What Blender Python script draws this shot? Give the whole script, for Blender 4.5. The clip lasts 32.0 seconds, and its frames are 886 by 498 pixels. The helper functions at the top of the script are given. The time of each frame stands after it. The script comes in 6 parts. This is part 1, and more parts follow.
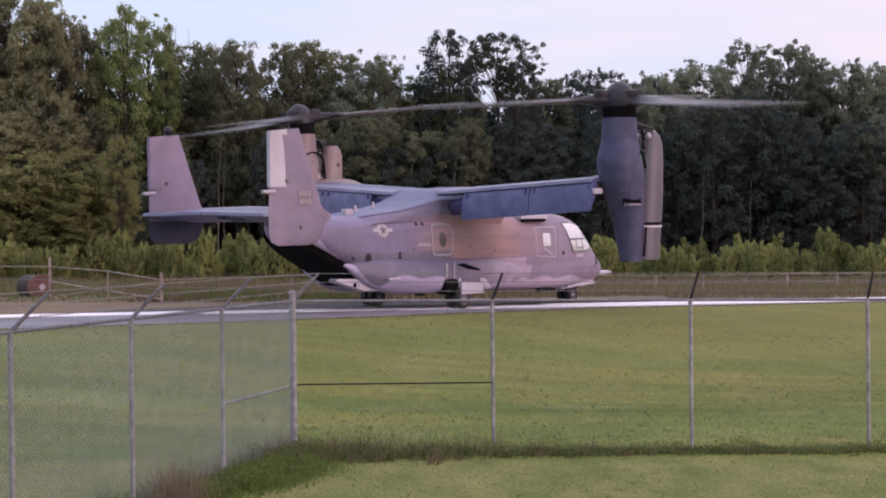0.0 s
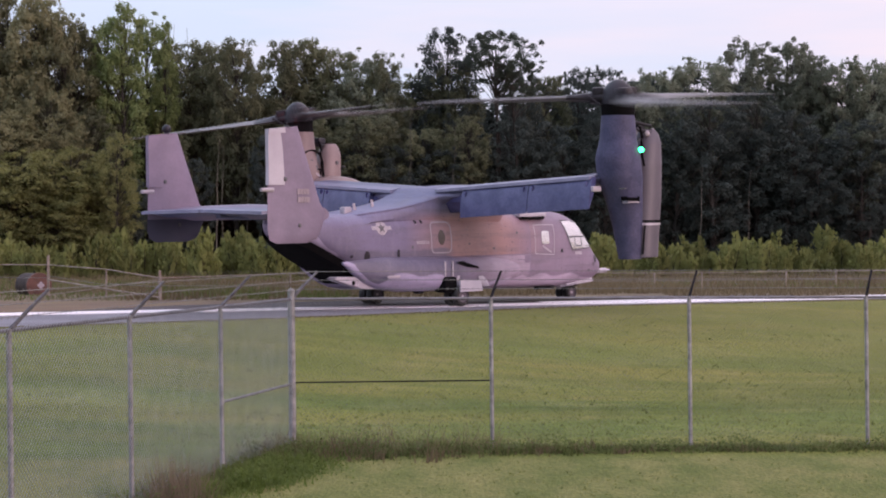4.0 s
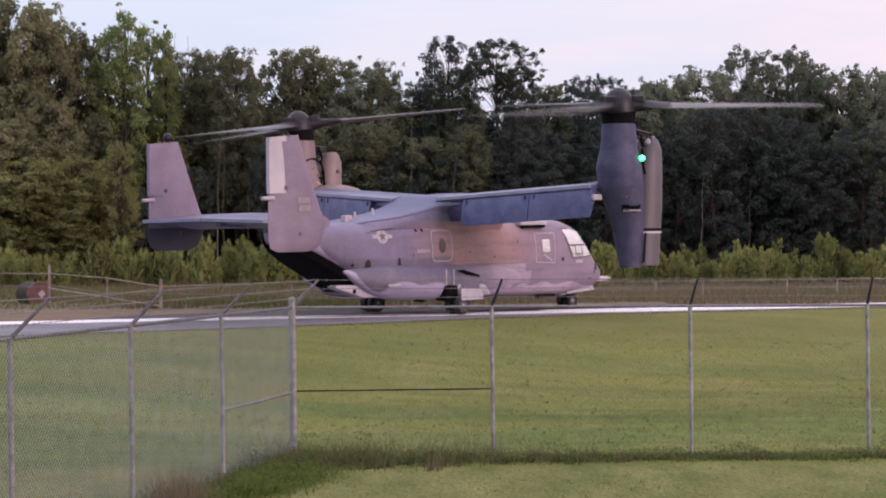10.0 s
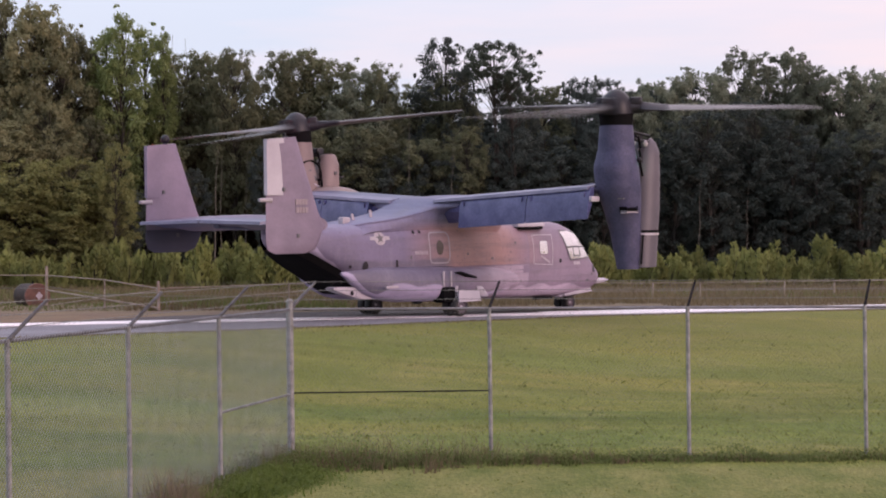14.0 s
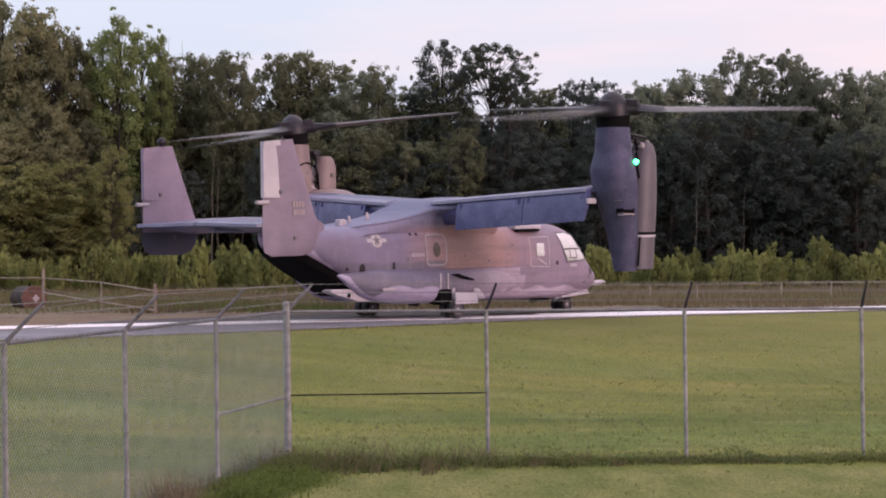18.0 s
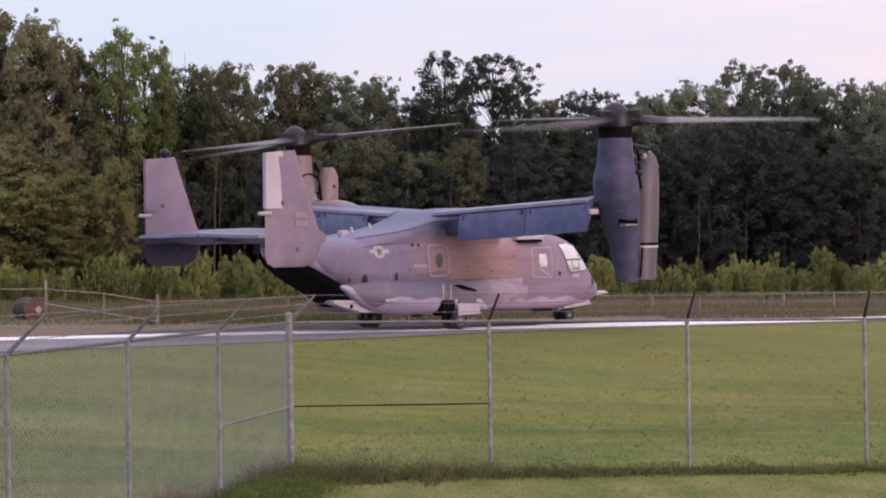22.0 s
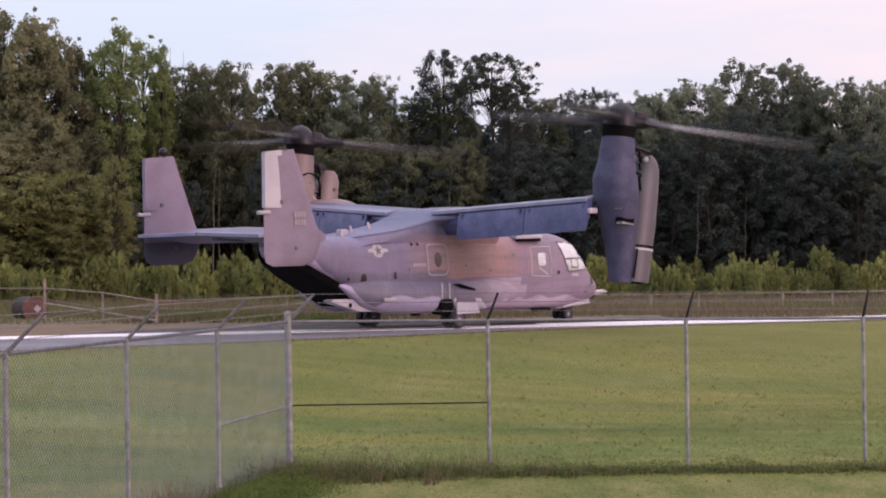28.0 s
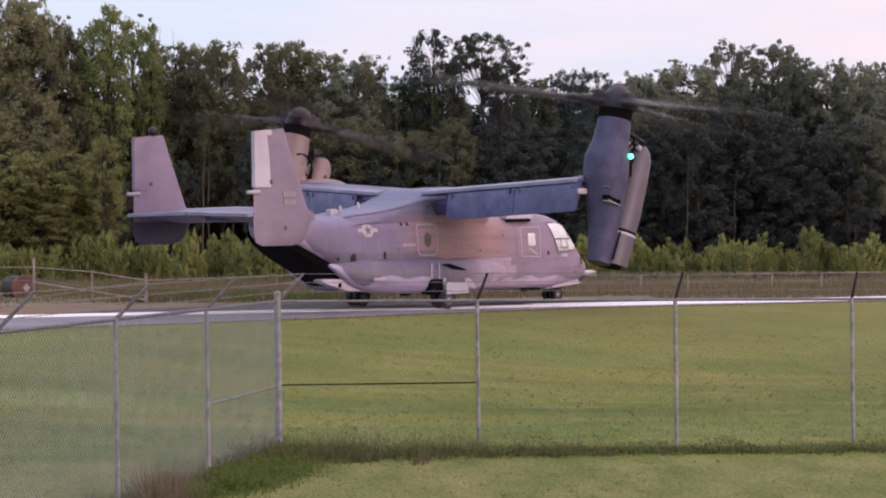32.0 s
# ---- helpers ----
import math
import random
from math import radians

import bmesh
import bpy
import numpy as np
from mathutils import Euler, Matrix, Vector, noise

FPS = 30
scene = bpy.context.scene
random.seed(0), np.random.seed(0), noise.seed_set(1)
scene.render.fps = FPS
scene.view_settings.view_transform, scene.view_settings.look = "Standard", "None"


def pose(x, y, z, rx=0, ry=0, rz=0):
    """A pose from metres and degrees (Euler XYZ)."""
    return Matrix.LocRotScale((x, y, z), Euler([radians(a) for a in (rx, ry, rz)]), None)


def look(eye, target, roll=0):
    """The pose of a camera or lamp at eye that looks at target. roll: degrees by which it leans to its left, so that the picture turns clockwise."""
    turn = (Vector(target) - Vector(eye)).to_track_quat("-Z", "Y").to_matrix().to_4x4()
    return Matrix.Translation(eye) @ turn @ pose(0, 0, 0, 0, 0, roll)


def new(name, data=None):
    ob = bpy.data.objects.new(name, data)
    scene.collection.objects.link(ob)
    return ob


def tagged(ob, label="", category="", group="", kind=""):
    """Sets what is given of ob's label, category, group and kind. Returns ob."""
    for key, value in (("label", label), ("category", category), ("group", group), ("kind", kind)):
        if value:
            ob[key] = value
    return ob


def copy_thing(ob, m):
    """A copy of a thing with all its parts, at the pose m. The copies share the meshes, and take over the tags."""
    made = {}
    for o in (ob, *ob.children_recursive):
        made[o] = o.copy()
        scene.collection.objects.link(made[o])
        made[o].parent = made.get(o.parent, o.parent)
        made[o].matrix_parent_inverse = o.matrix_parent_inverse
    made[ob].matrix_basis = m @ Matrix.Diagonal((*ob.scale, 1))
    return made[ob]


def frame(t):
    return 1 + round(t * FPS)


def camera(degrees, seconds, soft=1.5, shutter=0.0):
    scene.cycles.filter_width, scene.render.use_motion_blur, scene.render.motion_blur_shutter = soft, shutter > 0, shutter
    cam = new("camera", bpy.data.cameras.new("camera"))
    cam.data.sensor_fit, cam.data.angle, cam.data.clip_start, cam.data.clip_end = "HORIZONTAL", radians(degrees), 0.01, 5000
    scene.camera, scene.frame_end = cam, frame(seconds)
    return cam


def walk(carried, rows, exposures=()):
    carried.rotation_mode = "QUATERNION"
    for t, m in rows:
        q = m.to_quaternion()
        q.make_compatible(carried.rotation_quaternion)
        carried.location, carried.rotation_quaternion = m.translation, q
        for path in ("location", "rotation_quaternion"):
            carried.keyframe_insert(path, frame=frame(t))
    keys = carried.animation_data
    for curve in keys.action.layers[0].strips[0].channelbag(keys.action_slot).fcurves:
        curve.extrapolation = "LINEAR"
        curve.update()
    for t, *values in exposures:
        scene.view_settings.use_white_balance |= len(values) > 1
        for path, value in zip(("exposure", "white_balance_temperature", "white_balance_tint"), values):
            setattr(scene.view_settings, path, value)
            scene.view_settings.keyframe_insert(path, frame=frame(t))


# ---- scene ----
# ---------------------------------------------------------------- camera
EYE = (0.0, 0.0, 2.15)
cam = camera(28.2, 32.0, soft=1.95, shutter=0.48)


def view(pan, tilt, roll):
    """Pose of the hand-held camera: degrees to the right, down, and of lean."""
    return pose(*EYE) @ pose(0, 0, 0, 0, 0, -pan) @ pose(0, 0, 0, 90 - tilt) @ pose(0, 0, 0, 0, 0, -roll)


walk(cam, [
    (0, view(-0.044, 0.329, 0.107)), (0.5, view(-0.024, 0.358, 0.088)), (1, view(-0.043, 0.347, 0.091)),
    (1.5, view(-0.039, 0.358, 0.086)), (2, view(-0.074, 0.405, 0.103)), (2.5, view(-0.019, 0.407, 0.114)),
    (3, view(-0.024, 0.402, 0.123)), (3.5, view(-0.003, 0.398, 0.144)), (5.5, view(0.001, 0.401, 0.155)),
    (6, view(-0.024, 0.351, 0.140)), (6.5, view(-0.042, 0.323, 0.150)), (7, view(-0.043, 0.297, 0.147)),
    (7.5, view(-0.044, 0.258, 0.179)), (8, view(-0.032, 0.186, 0.205)), (8.5, view(-0.024, 0.192, 0.197)),
    (9, view(-0.000, 0.188, 0.215)), (9.5, view(-0.005, 0.165, 0.232)), (10, view(-0.026, 0.126, 0.199)),
    (10.5, view(-0.040, 0.098, 0.182)), (11, view(-0.019, 0.064, 0.195)), (11.5, view(-0.025, 0.008, 0.204)),
    (12, view(0.009, 0.010, 0.192)), (12.5, view(0.001, 0.029, 0.196)), (13, view(0.018, 0.047, 0.203)),
    (13.5, view(0.009, 0.061, 0.193)), (14, view(0.053, 0.068, 0.201)), (14.5, view(0.055, 0.049, 0.223)),
    (16.5, view(0.118, 0.018, 0.252)), (17, view(0.080, 0.035, 0.281)), (17.5, view(0.110, 0.054, 0.261)),
    (18, view(0.156, -0.003, 0.262)), (18.5, view(0.144, -0.021, 0.295)), (19, view(0.131, -0.018, 0.311)),
    (19.5, view(0.108, -0.048, 0.311)), (20, view(0.104, -0.162, 0.326)), (20.5, view(0.103, -0.295, 0.323)),
    (21, view(0.113, -0.382, 0.319)), (21.5, view(0.129, -0.368, 0.323)), (22, view(0.078, -0.355, 0.324)),
    (22.5, view(0.087, -0.343, 0.350)), (23, view(0.075, -0.342, 0.364)), (23.5, view(0.085, -0.352, 0.329)),
    (24, view(0.102, -0.348, 0.306)), (24.5, view(0.110, -0.353, 0.312)), (25, view(0.083, -0.350, 0.303)),
    (25.5, view(0.108, -0.299, 0.310)), (27.5, view(0.135, -0.356, 0.338)), (28, view(0.114, -0.323, 0.333)),
    (28.5, view(0.116, -0.271, 0.314)), (29, view(0.186, -0.270, 0.300)), (29.5, view(0.278, -0.238, 0.237)),
    (30, view(0.387, -0.190, 0.212)), (30.5, view(0.331, -0.066, 0.192)), (31, view(0.329, 0.107, 0.191)),
    (31.5, view(0.386, 0.123, 0.179)), (32, view(0.445, 0.326, 0.177))],
     ((0, 0.0, 6180, 10), (7, 0.0, 6200, 10), (9, 0.0, 6340, 10), (12, 0.0, 6480, 10), (19, 0.0, 6600, 10), (22, -0.02, 6470, 10), (25, 0.0, 6470, 10), (28, 0.03, 6510, 10), (30, 0.05, 6510, 10), (32, 0.03, 6470, 10)))

# ---------------------------------------------------------------- world, sun, exposure
SUN_AZ, SUN_EL = 128.0, 9.0     # degrees, clockwise from the view's axis
world = bpy.data.worlds.new("dusk_sky")
scene.world = world
world.use_nodes = True
wn, wl = world.node_tree.nodes, world.node_tree.links
wn.clear()
w_out = wn.new("ShaderNodeOutputWorld")
w_bg = wn.new("ShaderNodeBackground")
w_sky = wn.new("ShaderNodeTexSky")
w_sky.sky_type, w_sky.sun_disc = "NISHITA", False
w_sky.sun_elevation, w_sky.sun_rotation = radians(SUN_EL), radians(SUN_AZ)
w_sky.air_density, w_sky.dust_density, w_sky.ozone_density = 1.0, 2.0, 2.0
w_co = wn.new("ShaderNodeTexCoord")
w_sep = wn.new("ShaderNodeSeparateXYZ")
w_map = wn.new("ShaderNodeMapping")
w_map.inputs["Scale"].default_value = (2.0, 2.0, 16.0)
w_map.inputs["Location"].default_value = (0.0, 0.0, 0.35)
w_noise = wn.new("ShaderNodeTexNoise")
w_noise.inputs["Scale"].default_value = 2.2
w_noise.inputs["Detail"].default_value = 5.0
w_ramp = wn.new("ShaderNodeValToRGB")
w_ramp.color_ramp.elements[0].position, w_ramp.color_ramp.elements[1].position = 0.36, 0.74
w_ramp.color_ramp.elements[0].color = (0.78, 0.815, 0.985, 1)
w_ramp.color_ramp.elements[1].color = (1.02, 0.86, 0.95, 1)
w_scale = wn.new("ShaderNodeMix")
w_scale.data_type, w_scale.blend_type = "RGBA", "MULTIPLY"
w_scale.inputs["Factor"].default_value = 1.0
w_scale.inputs["B"].default_value = (0.11, 0.11, 0.11, 1)
w_mix = wn.new("ShaderNodeMix")
w_mix.data_type = "RGBA"
w_mix.inputs["Factor"].default_value = 0.85     # thin high cloud over the clear sky
wl.new(w_co.outputs["Generated"], w_map.inputs["Vector"])
wl.new(w_map.outputs["Vector"], w_noise.inputs["Vector"])
w_side = wn.new("ShaderNodeVectorMath")          # the sunset side glows pink
w_side.operation = "DOT_PRODUCT"
w_side.inputs[1].default_value = (1.3, 0.0, 0.0)
w_low = wn.new("ShaderNodeMapRange")
w_low.inputs["From Max"].default_value, w_low.inputs["To Max"].default_value = 0.2, 0.05
w_low.inputs["To Min"].default_value = -0.20
w_half = wn.new("ShaderNodeMath")
w_half.operation = "MULTIPLY_ADD"
w_half.inputs[1].default_value = 0.95
w_add = wn.new("ShaderNodeMath")
wl.new(w_co.outputs["Generated"], w_side.inputs[0])
wl.new(w_co.outputs["Generated"], w_sep.inputs["Vector"])
wl.new(w_sep.outputs["Z"], w_low.inputs["Value"])
wl.new(w_noise.outputs["Fac"], w_half.inputs[0])
wl.new(w_side.outputs["Value"], w_half.inputs[2])
wl.new(w_half.outputs[0], w_add.inputs[0])
wl.new(w_low.outputs["Result"], w_add.inputs[1])
wl.new(w_add.outputs[0], w_ramp.inputs["Fac"])
wl.new(w_sky.outputs["Color"], w_scale.inputs["A"])
wl.new(w_scale.outputs["Result"], w_mix.inputs["A"])
wl.new(w_ramp.outputs["Color"], w_mix.inputs["B"])
w_up = wn.new("ShaderNodeMapRange")            # an overcast sky is brightest overhead
w_up.inputs["From Min"].default_value, w_up.inputs["From Max"].default_value = 0.12, 0.9
w_up.inputs["To Min"].default_value, w_up.inputs["To Max"].default_value = 1.0, 1.85
w_mul = wn.new("ShaderNodeMix")
w_mul.data_type, w_mul.blend_type = "RGBA", "MULTIPLY"
w_mul.inputs["Factor"].default_value = 1.0
wl.new(w_sep.outputs["Z"], w_up.inputs["Value"])
wl.new(w_mix.outputs["Result"], w_mul.inputs["A"])
wl.new(w_up.outputs["Result"], w_mul.inputs["B"])
wl.new(w_mul.outputs["Result"], w_bg.inputs["Color"])
w_bg.inputs["Strength"].default_value = 1.08
wl.new(w_bg.outputs["Background"], w_out.inputs["Surface"])

sun = new("sun", bpy.data.lights.new("sun", "SUN"))
sun.data.energy, sun.data.angle, sun.data.color = 1.9, radians(24), (1.0, 0.69, 0.68)
_az, _el = radians(SUN_AZ), radians(SUN_EL)
sun.matrix_world = look((40 * math.sin(_az), 40 * math.cos(_az), 40 * math.tan(_el)), (0, 0, 0))
scene.view_settings.exposure = 0.0


# ---------------------------------------------------------------- materials
def node_base(name):
    m = bpy.data.materials.new(name)
    m.use_nodes = True
    return m, m.node_tree.nodes, m.node_tree.links, m.node_tree.nodes["Principled BSDF"]


def mixed(n, l, fac, a, b, blend="MIX"):
    """A colour mix; a and b are colours or sockets."""
    x = n.new("ShaderNodeMix")
    x.data_type, x.blend_type = "RGBA", blend
    for key, v in (("Factor", fac), ("A", a), ("B", b)):
        if isinstance(v, bpy.types.NodeSocket):
            l.new(v, x.inputs[key])
        elif key == "Factor":
            x.inputs[key].default_value = v
        else:
            x.inputs[key].default_value = (*v[:3], 1)
    return x.outputs["Result"]


def noise_fac(n, l, co, scale, lo=0.35, hi=0.65, detail=4.0, stretch=None):
    if stretch:
        mp = n.new("ShaderNodeMapping")
        mp.inputs["Scale"].default_value = stretch
        l.new(co, mp.inputs["Vector"])
        co = mp.outputs["Vector"]
    t = n.new("ShaderNodeTexNoise")
    t.inputs["Scale"].default_value, t.inputs["Detail"].default_value = scale, detail
    l.new(co, t.inputs["Vector"])
    r = n.new("ShaderNodeMapRange")
    r.inputs["From Min"].default_value, r.inputs["From Max"].default_value = lo, hi
    l.new(t.outputs["Fac"], r.inputs["Value"])
    return r.outputs["Result"]


def surface(name, c1, c2, scale=1.5, fine=25.0, rough=0.6, metal=0.0, bump=0.15, vary=0.0, stretch=None, spec=0.5, grain=0.35):
    """Two-scale mottled surface; vary: brightness spread from object to object."""
    m, n, l, b = node_base(name)
    co = n.new("ShaderNodeTexCoord").outputs["Object"]
    big = noise_fac(n, l, co, scale, stretch=stretch)
    small = noise_fac(n, l, co, fine, 0.3, 0.7)
    col = mixed(n, l, big, c1, c2)
    dark = mixed(n, l, grain, (1, 1, 1), (0.45, 0.45, 0.45))
    col = mixed(n, l, 1.0, col, mixed(n, l, small, dark, (1.0 + 0.28 * grain,) * 3), "MULTIPLY")
    if vary:
        info = n.new("ShaderNodeObjectInfo")
        r = n.new("ShaderNodeMapRange")
        r.inputs["To Min"].default_value, r.inputs["To Max"].default_value = 1 - vary, 1 + vary
        l.new(info.outputs["Random"], r.inputs["Value"])
        col = mixed(n, l, 1.0, col, r.outputs["Result"], "MULTIPLY")
    l.new(col, b.inputs["Base Color"])
    b.inputs["Roughness"].default_value, b.inputs["Metallic"].default_value = rough, metal
    b.inputs["Specular IOR Level"].default_value = spec
    if bump:
        bp = n.new("ShaderNodeBump")
        bp.inputs["Strength"].default_value, bp.inputs["Distance"].default_value = bump, 0.02
        l.new(small, bp.inputs["Height"])
        l.new(bp.outputs["Normal"], b.inputs["Normal"])
    return m


def glowing(name, colour, strength):
    m, n, l, b = node_base(name)
    b.inputs["Base Color"].default_value = (*colour, 1)
    b.inputs["Emission Color"].default_value = (*colour, 1)
    b.inputs["Emission Strength"].default_value = strength
    return m


def foliage(name, c1, c2, c3, vary=0.25):
    """Leaves: three greens by clump and leaf, and a spread from tree to tree."""
    m, n, l, b = node_base(name)
    co = n.new("ShaderNodeTexCoord").outputs["Object"]
    geo = n.new("ShaderNodeNewGeometry")
    big = noise_fac(n, l, co, 0.45, 0.35, 0.65, 3)
    col = mixed(n, l, big, c1, c2)
    col = mixed(n, l, geo.outputs["Random Per Island"], col, mixed(n, l, 0.25, col, c3))
    info = n.new("ShaderNodeObjectInfo")
    r = n.new("ShaderNodeMapRange")
    r.inputs["To Min"].default_value, r.inputs["To Max"].default_value = 1 - vary, 1 + vary
    l.new(info.outputs["Random"], r.inputs["Value"])
    col = mixed(n, l, 1.0, col, r.outputs["Result"], "MULTIPLY")
    l.new(col, b.inputs["Base Color"])
    b.inputs["Roughness"].default_value = 0.65
    b.inputs["Specular IOR Level"].default_value = 0.25
    tr = n.new("ShaderNodeBsdfTranslucent")
    l.new(col, tr.inputs["Color"])
    ms = n.new("ShaderNodeMixShader")
    ms.inputs["Fac"].default_value = 0.5
    l.new(b.outputs["BSDF"], ms.inputs[1])
    l.new(tr.outputs["BSDF"], ms.inputs[2])
    l.new(ms.outputs["Shader"], n["Material Output"].inputs["Surface"])
    return m


BELLY_EDGE = ((-6.6, 2.62), (-6.3, 2.40), (-5.9, 1.92), (-5.55, 1.80), (-5.3, 1.58), (-4.8, 1.36), (-4.45, 1.14), (-4.1, 1.00), (-3.45, 1.16), (-3.1, 1.08), (-2.8, 0.96),
              (-2.4, 1.06), (-2.0, 1.05), (-1.65, 0.92), (-1.4, 0.70), (0.2, 0.66), (0.7, 0.80), (1.1, 0.70), (1.45, 0.90), (1.95, 0.68), (2.35, 0.93), (2.65, 0.66), (3.2, 0.96), (3.7, 0.72), (4.2, 0.76), (4.85, 0.88), (5.4, 0.64), (6.4, 0.60))


def hull_paint():
    """Grey military paint: dark grey above, pale scalloped belly, a brown field amidships, panel lines, stains."""
    m, n, l, b = node_base("hull_paint")
    co = n.new("ShaderNodeTexCoord").outputs["Object"]
    sep = n.new("ShaderNodeSeparateXYZ")
    l.new(co, sep.inputs["Vector"])

    def math_node(op, a, c):
        x = n.new("ShaderNodeMath")
        x.operation = op
        for i, v in enumerate((a, c)):
            if isinstance(v, bpy.types.NodeSocket):
                l.new(v, x.inputs[i])
            else:
                x.inputs[i].default_value = v
        return x.outputs[0]

    def step(v, lo, hi):
        r = n.new("ShaderNodeMapRange")
        r.inputs["From Min"].default_value, r.inputs["From Max"].default_value = lo, hi
        l.new(v, r.inputs["Value"])
        return r.outputs["Result"]

    X, Z = sep.outputs["X"], sep.outputs["Z"]
    wob = noise_fac(n, l, co, 1.1, 0.2, 0.8, 2)
    # the scalloped edge of the pale belly: height against station, a third of a metre to a tenth of the ramp
    ramp = n.new("ShaderNodeValToRGB")
    ramp.color_ramp.interpolation = "B_SPLINE"
    for k, (x, z) in enumerate(BELLY_EDGE):
        e = ramp.color_ramp.elements[k] if k < 2 else ramp.color_ramp.elements.new(1.0)
        e.position = (x + 7.0) / 14.0
        e.color = (z / 3.0,) * 3 + (1,)
    l.new(math_node("DIVIDE", math_node("ADD", X, 7.0), 14.0), ramp.inputs["Fac"])
    bulge = math_node("MULTIPLY", step(math_node("ABSOLUTE", sep.outputs["Y"], 0.0), 1.22, 1.34), step(X, -3.7, -4.4))
    belly = step(math_node("SUBTRACT", math_node("ADD", Z, math_node("MULTIPLY", bulge, 0.40)), math_node("ADD", math_node("MULTIPLY", ramp.outputs["Color"], 3.0), math_node("MULTIPLY", wob, 0.05))), 0.035, -0.015)
    grey = mixed(n, l, noise_fac(n, l, co, 0.7), (0.112, 0.091, 0.165), (0.150, 0.122, 0.213))
    grey = mixed(n, l, step(X, 2.60, 2.68), grey, mixed(n, l, wob, (0.172, 0.122, 0.179), (0.215, 0.155, 0.210)))
    grey = mixed(n, l, math_node("MULTIPLY", step(Z, 2.55, 3.0), step(X, 1.2, -1.5)), grey, mixed(n, l, step(Z, 2.95, 3.3), (0.142, 0.128, 0.222), (0.090, 0.092, 0.179)))
    brown_zone = math_node("MULTIPLY", step(X, -2.9, -0.9), step(X, 3.4, 1.4))
    brown_zone = math_node("MULTIPLY", brown_zone, step(Z, 1.52, 1.58))
    brown_zone = math_node("MULTIPLY", brown_zone, step(Z, 3.0, 2.75))
    col = mixed(n, l, brown_zone, grey, mixed(n, l, wob, (0.280, 0.150, 0.147), (0.330, 0.188, 0.181)))
    mid = math_node("MULTIPLY", math_node("MULTIPLY", step(X, -1.6, 0.2), step(X, 2.68, 2.60)), step(Z, 1.56, 1.51))
    col = mixed(n, l, math_node("MULTIPLY", mid, 0.9), col, mixed(n, l, noise_fac(n, l, co, 1.3), (0.225, 0.165, 0.222), (0.275, 0.205, 0.263)))
    worn = math_node("MULTIPLY", math_node("MULTIPLY", step(X, 0.2, 0.7), step(X, 2.66, 2.62)), math_node("MULTIPLY", step(Z, 0.9, 1.1), step(Z, 1.55, 1.50)))
    col = mixed(n, l, math_node("MULTIPLY", worn, 0.75), col, mixed(n, l, noise_fac(n, l, co, 1.6), (0.285, 0.225, 0.293), (0.375, 0.298, 0.379)))
    cloud = math_node("ADD", Z, math_node("MULTIPLY", noise_fac(n, l, co, 0.8, 0.25, 0.75, 2), 0.22))
    cloud = math_node("MULTIPLY", step(cloud, 1.96, 1.88), math_node("MULTIPLY", step(X, -5.5, -4.9), step(X, -0.75, -1.25)))
    col = mixed(n, l, math_node("MULTIPLY", cloud, 0.85), col, mixed(n, l, noise_fac(n, l, co, 1.2), (0.074, 0.064, 0.106), (0.100, 0.086, 0.136)))
    pale = mixed(n, l, noise_fac(n, l, co, 0.9), (0.315, 0.272, 0.414), (0.390, 0.335, 0.499))
    pale = mixed(n, l, step(X, -1.0, 2.0), pale, mixed(n, l, wob, (0.390, 0.305, 0.403), (0.470, 0.372, 0.476)))
    col = mixed(n, l, belly, col, pale)
    stain = noise_fac(n, l, co, 2.0, 0.5, 0.75, 5, (0.35, 1.0, 2.6))
    col = mixed(n, l, math_node("MULTIPLY", stain, 0.48), col, (0.085, 0.07, 0.091))
    drip = noise_fac(n, l, co, 3.0, 0.52, 0.72, 4, (3.2, 1.0, 0.35))
    col = mixed(n, l, math_node("MULTIPLY", drip, 0.14), col, (0.31, 0.265, 0.340))
    speck = noise_fac(n, l, co, 14.0, 0.64, 0.72, 3)
    col = mixed(n, l, math_node("MULTIPLY", speck, 0.70), col, (0.05, 0.042, 0.057))
    for axis, pitch, shift in ((X, 1.13, 0.31), (Z, 0.57, 0.07)):
        saw = math_node("FRACT", math_node("ADD", math_node("DIVIDE", axis, pitch), shift), 0.0)
        seam = math_node("LESS_THAN", saw, 0.022 / pitch)
        col = mixed(n, l, math_node("MULTIPLY", math_node("MULTIPLY", seam, wob), 0.30), col, (0.06, 0.05, 0.068))
    grain = noise_fac(n, l, co, 40, 0.3, 0.7)
    col = mixed(n, l, math_node("MULTIPLY", grain, 0.10), col, (0.5, 0.48, 0.567))
    l.new(col, b.inputs["Base Color"])
    b.inputs["Roughness"].default_value = 0.55
    bp = n.new("ShaderNodeBump")
    bp.inputs["Strength"].default_value, bp.inputs["Distance"].default_value = 0.25, 0.02
    l.new(noise_fac(n, l, co, 3.5), bp.inputs["Height"])
    l.new(bp.outputs["Normal"], b.inputs["Normal"])
    return m


HULL = hull_paint()
FIN_PAINT = surface("fin_paint", (0.166, 0.130, 0.190), (0.208, 0.162, 0.232), 1.4, 13, 0.55, bump=0.05, grain=0.12)
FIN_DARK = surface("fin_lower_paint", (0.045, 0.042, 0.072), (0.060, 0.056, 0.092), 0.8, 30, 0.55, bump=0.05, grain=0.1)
PALE_PAINT = surface("pale_paint", (0.38, 0.34, 0.40), (0.44, 0.40, 0.46), 1.2, 30, 0.5, bump=0.05, grain=0.1)
WING_PAINT = surface("wing_paint", (0.072, 0.075, 0.143), (0.092, 0.093, 0.170), 0.9, 30, 0.45, bump=0.05, grain=0.1)
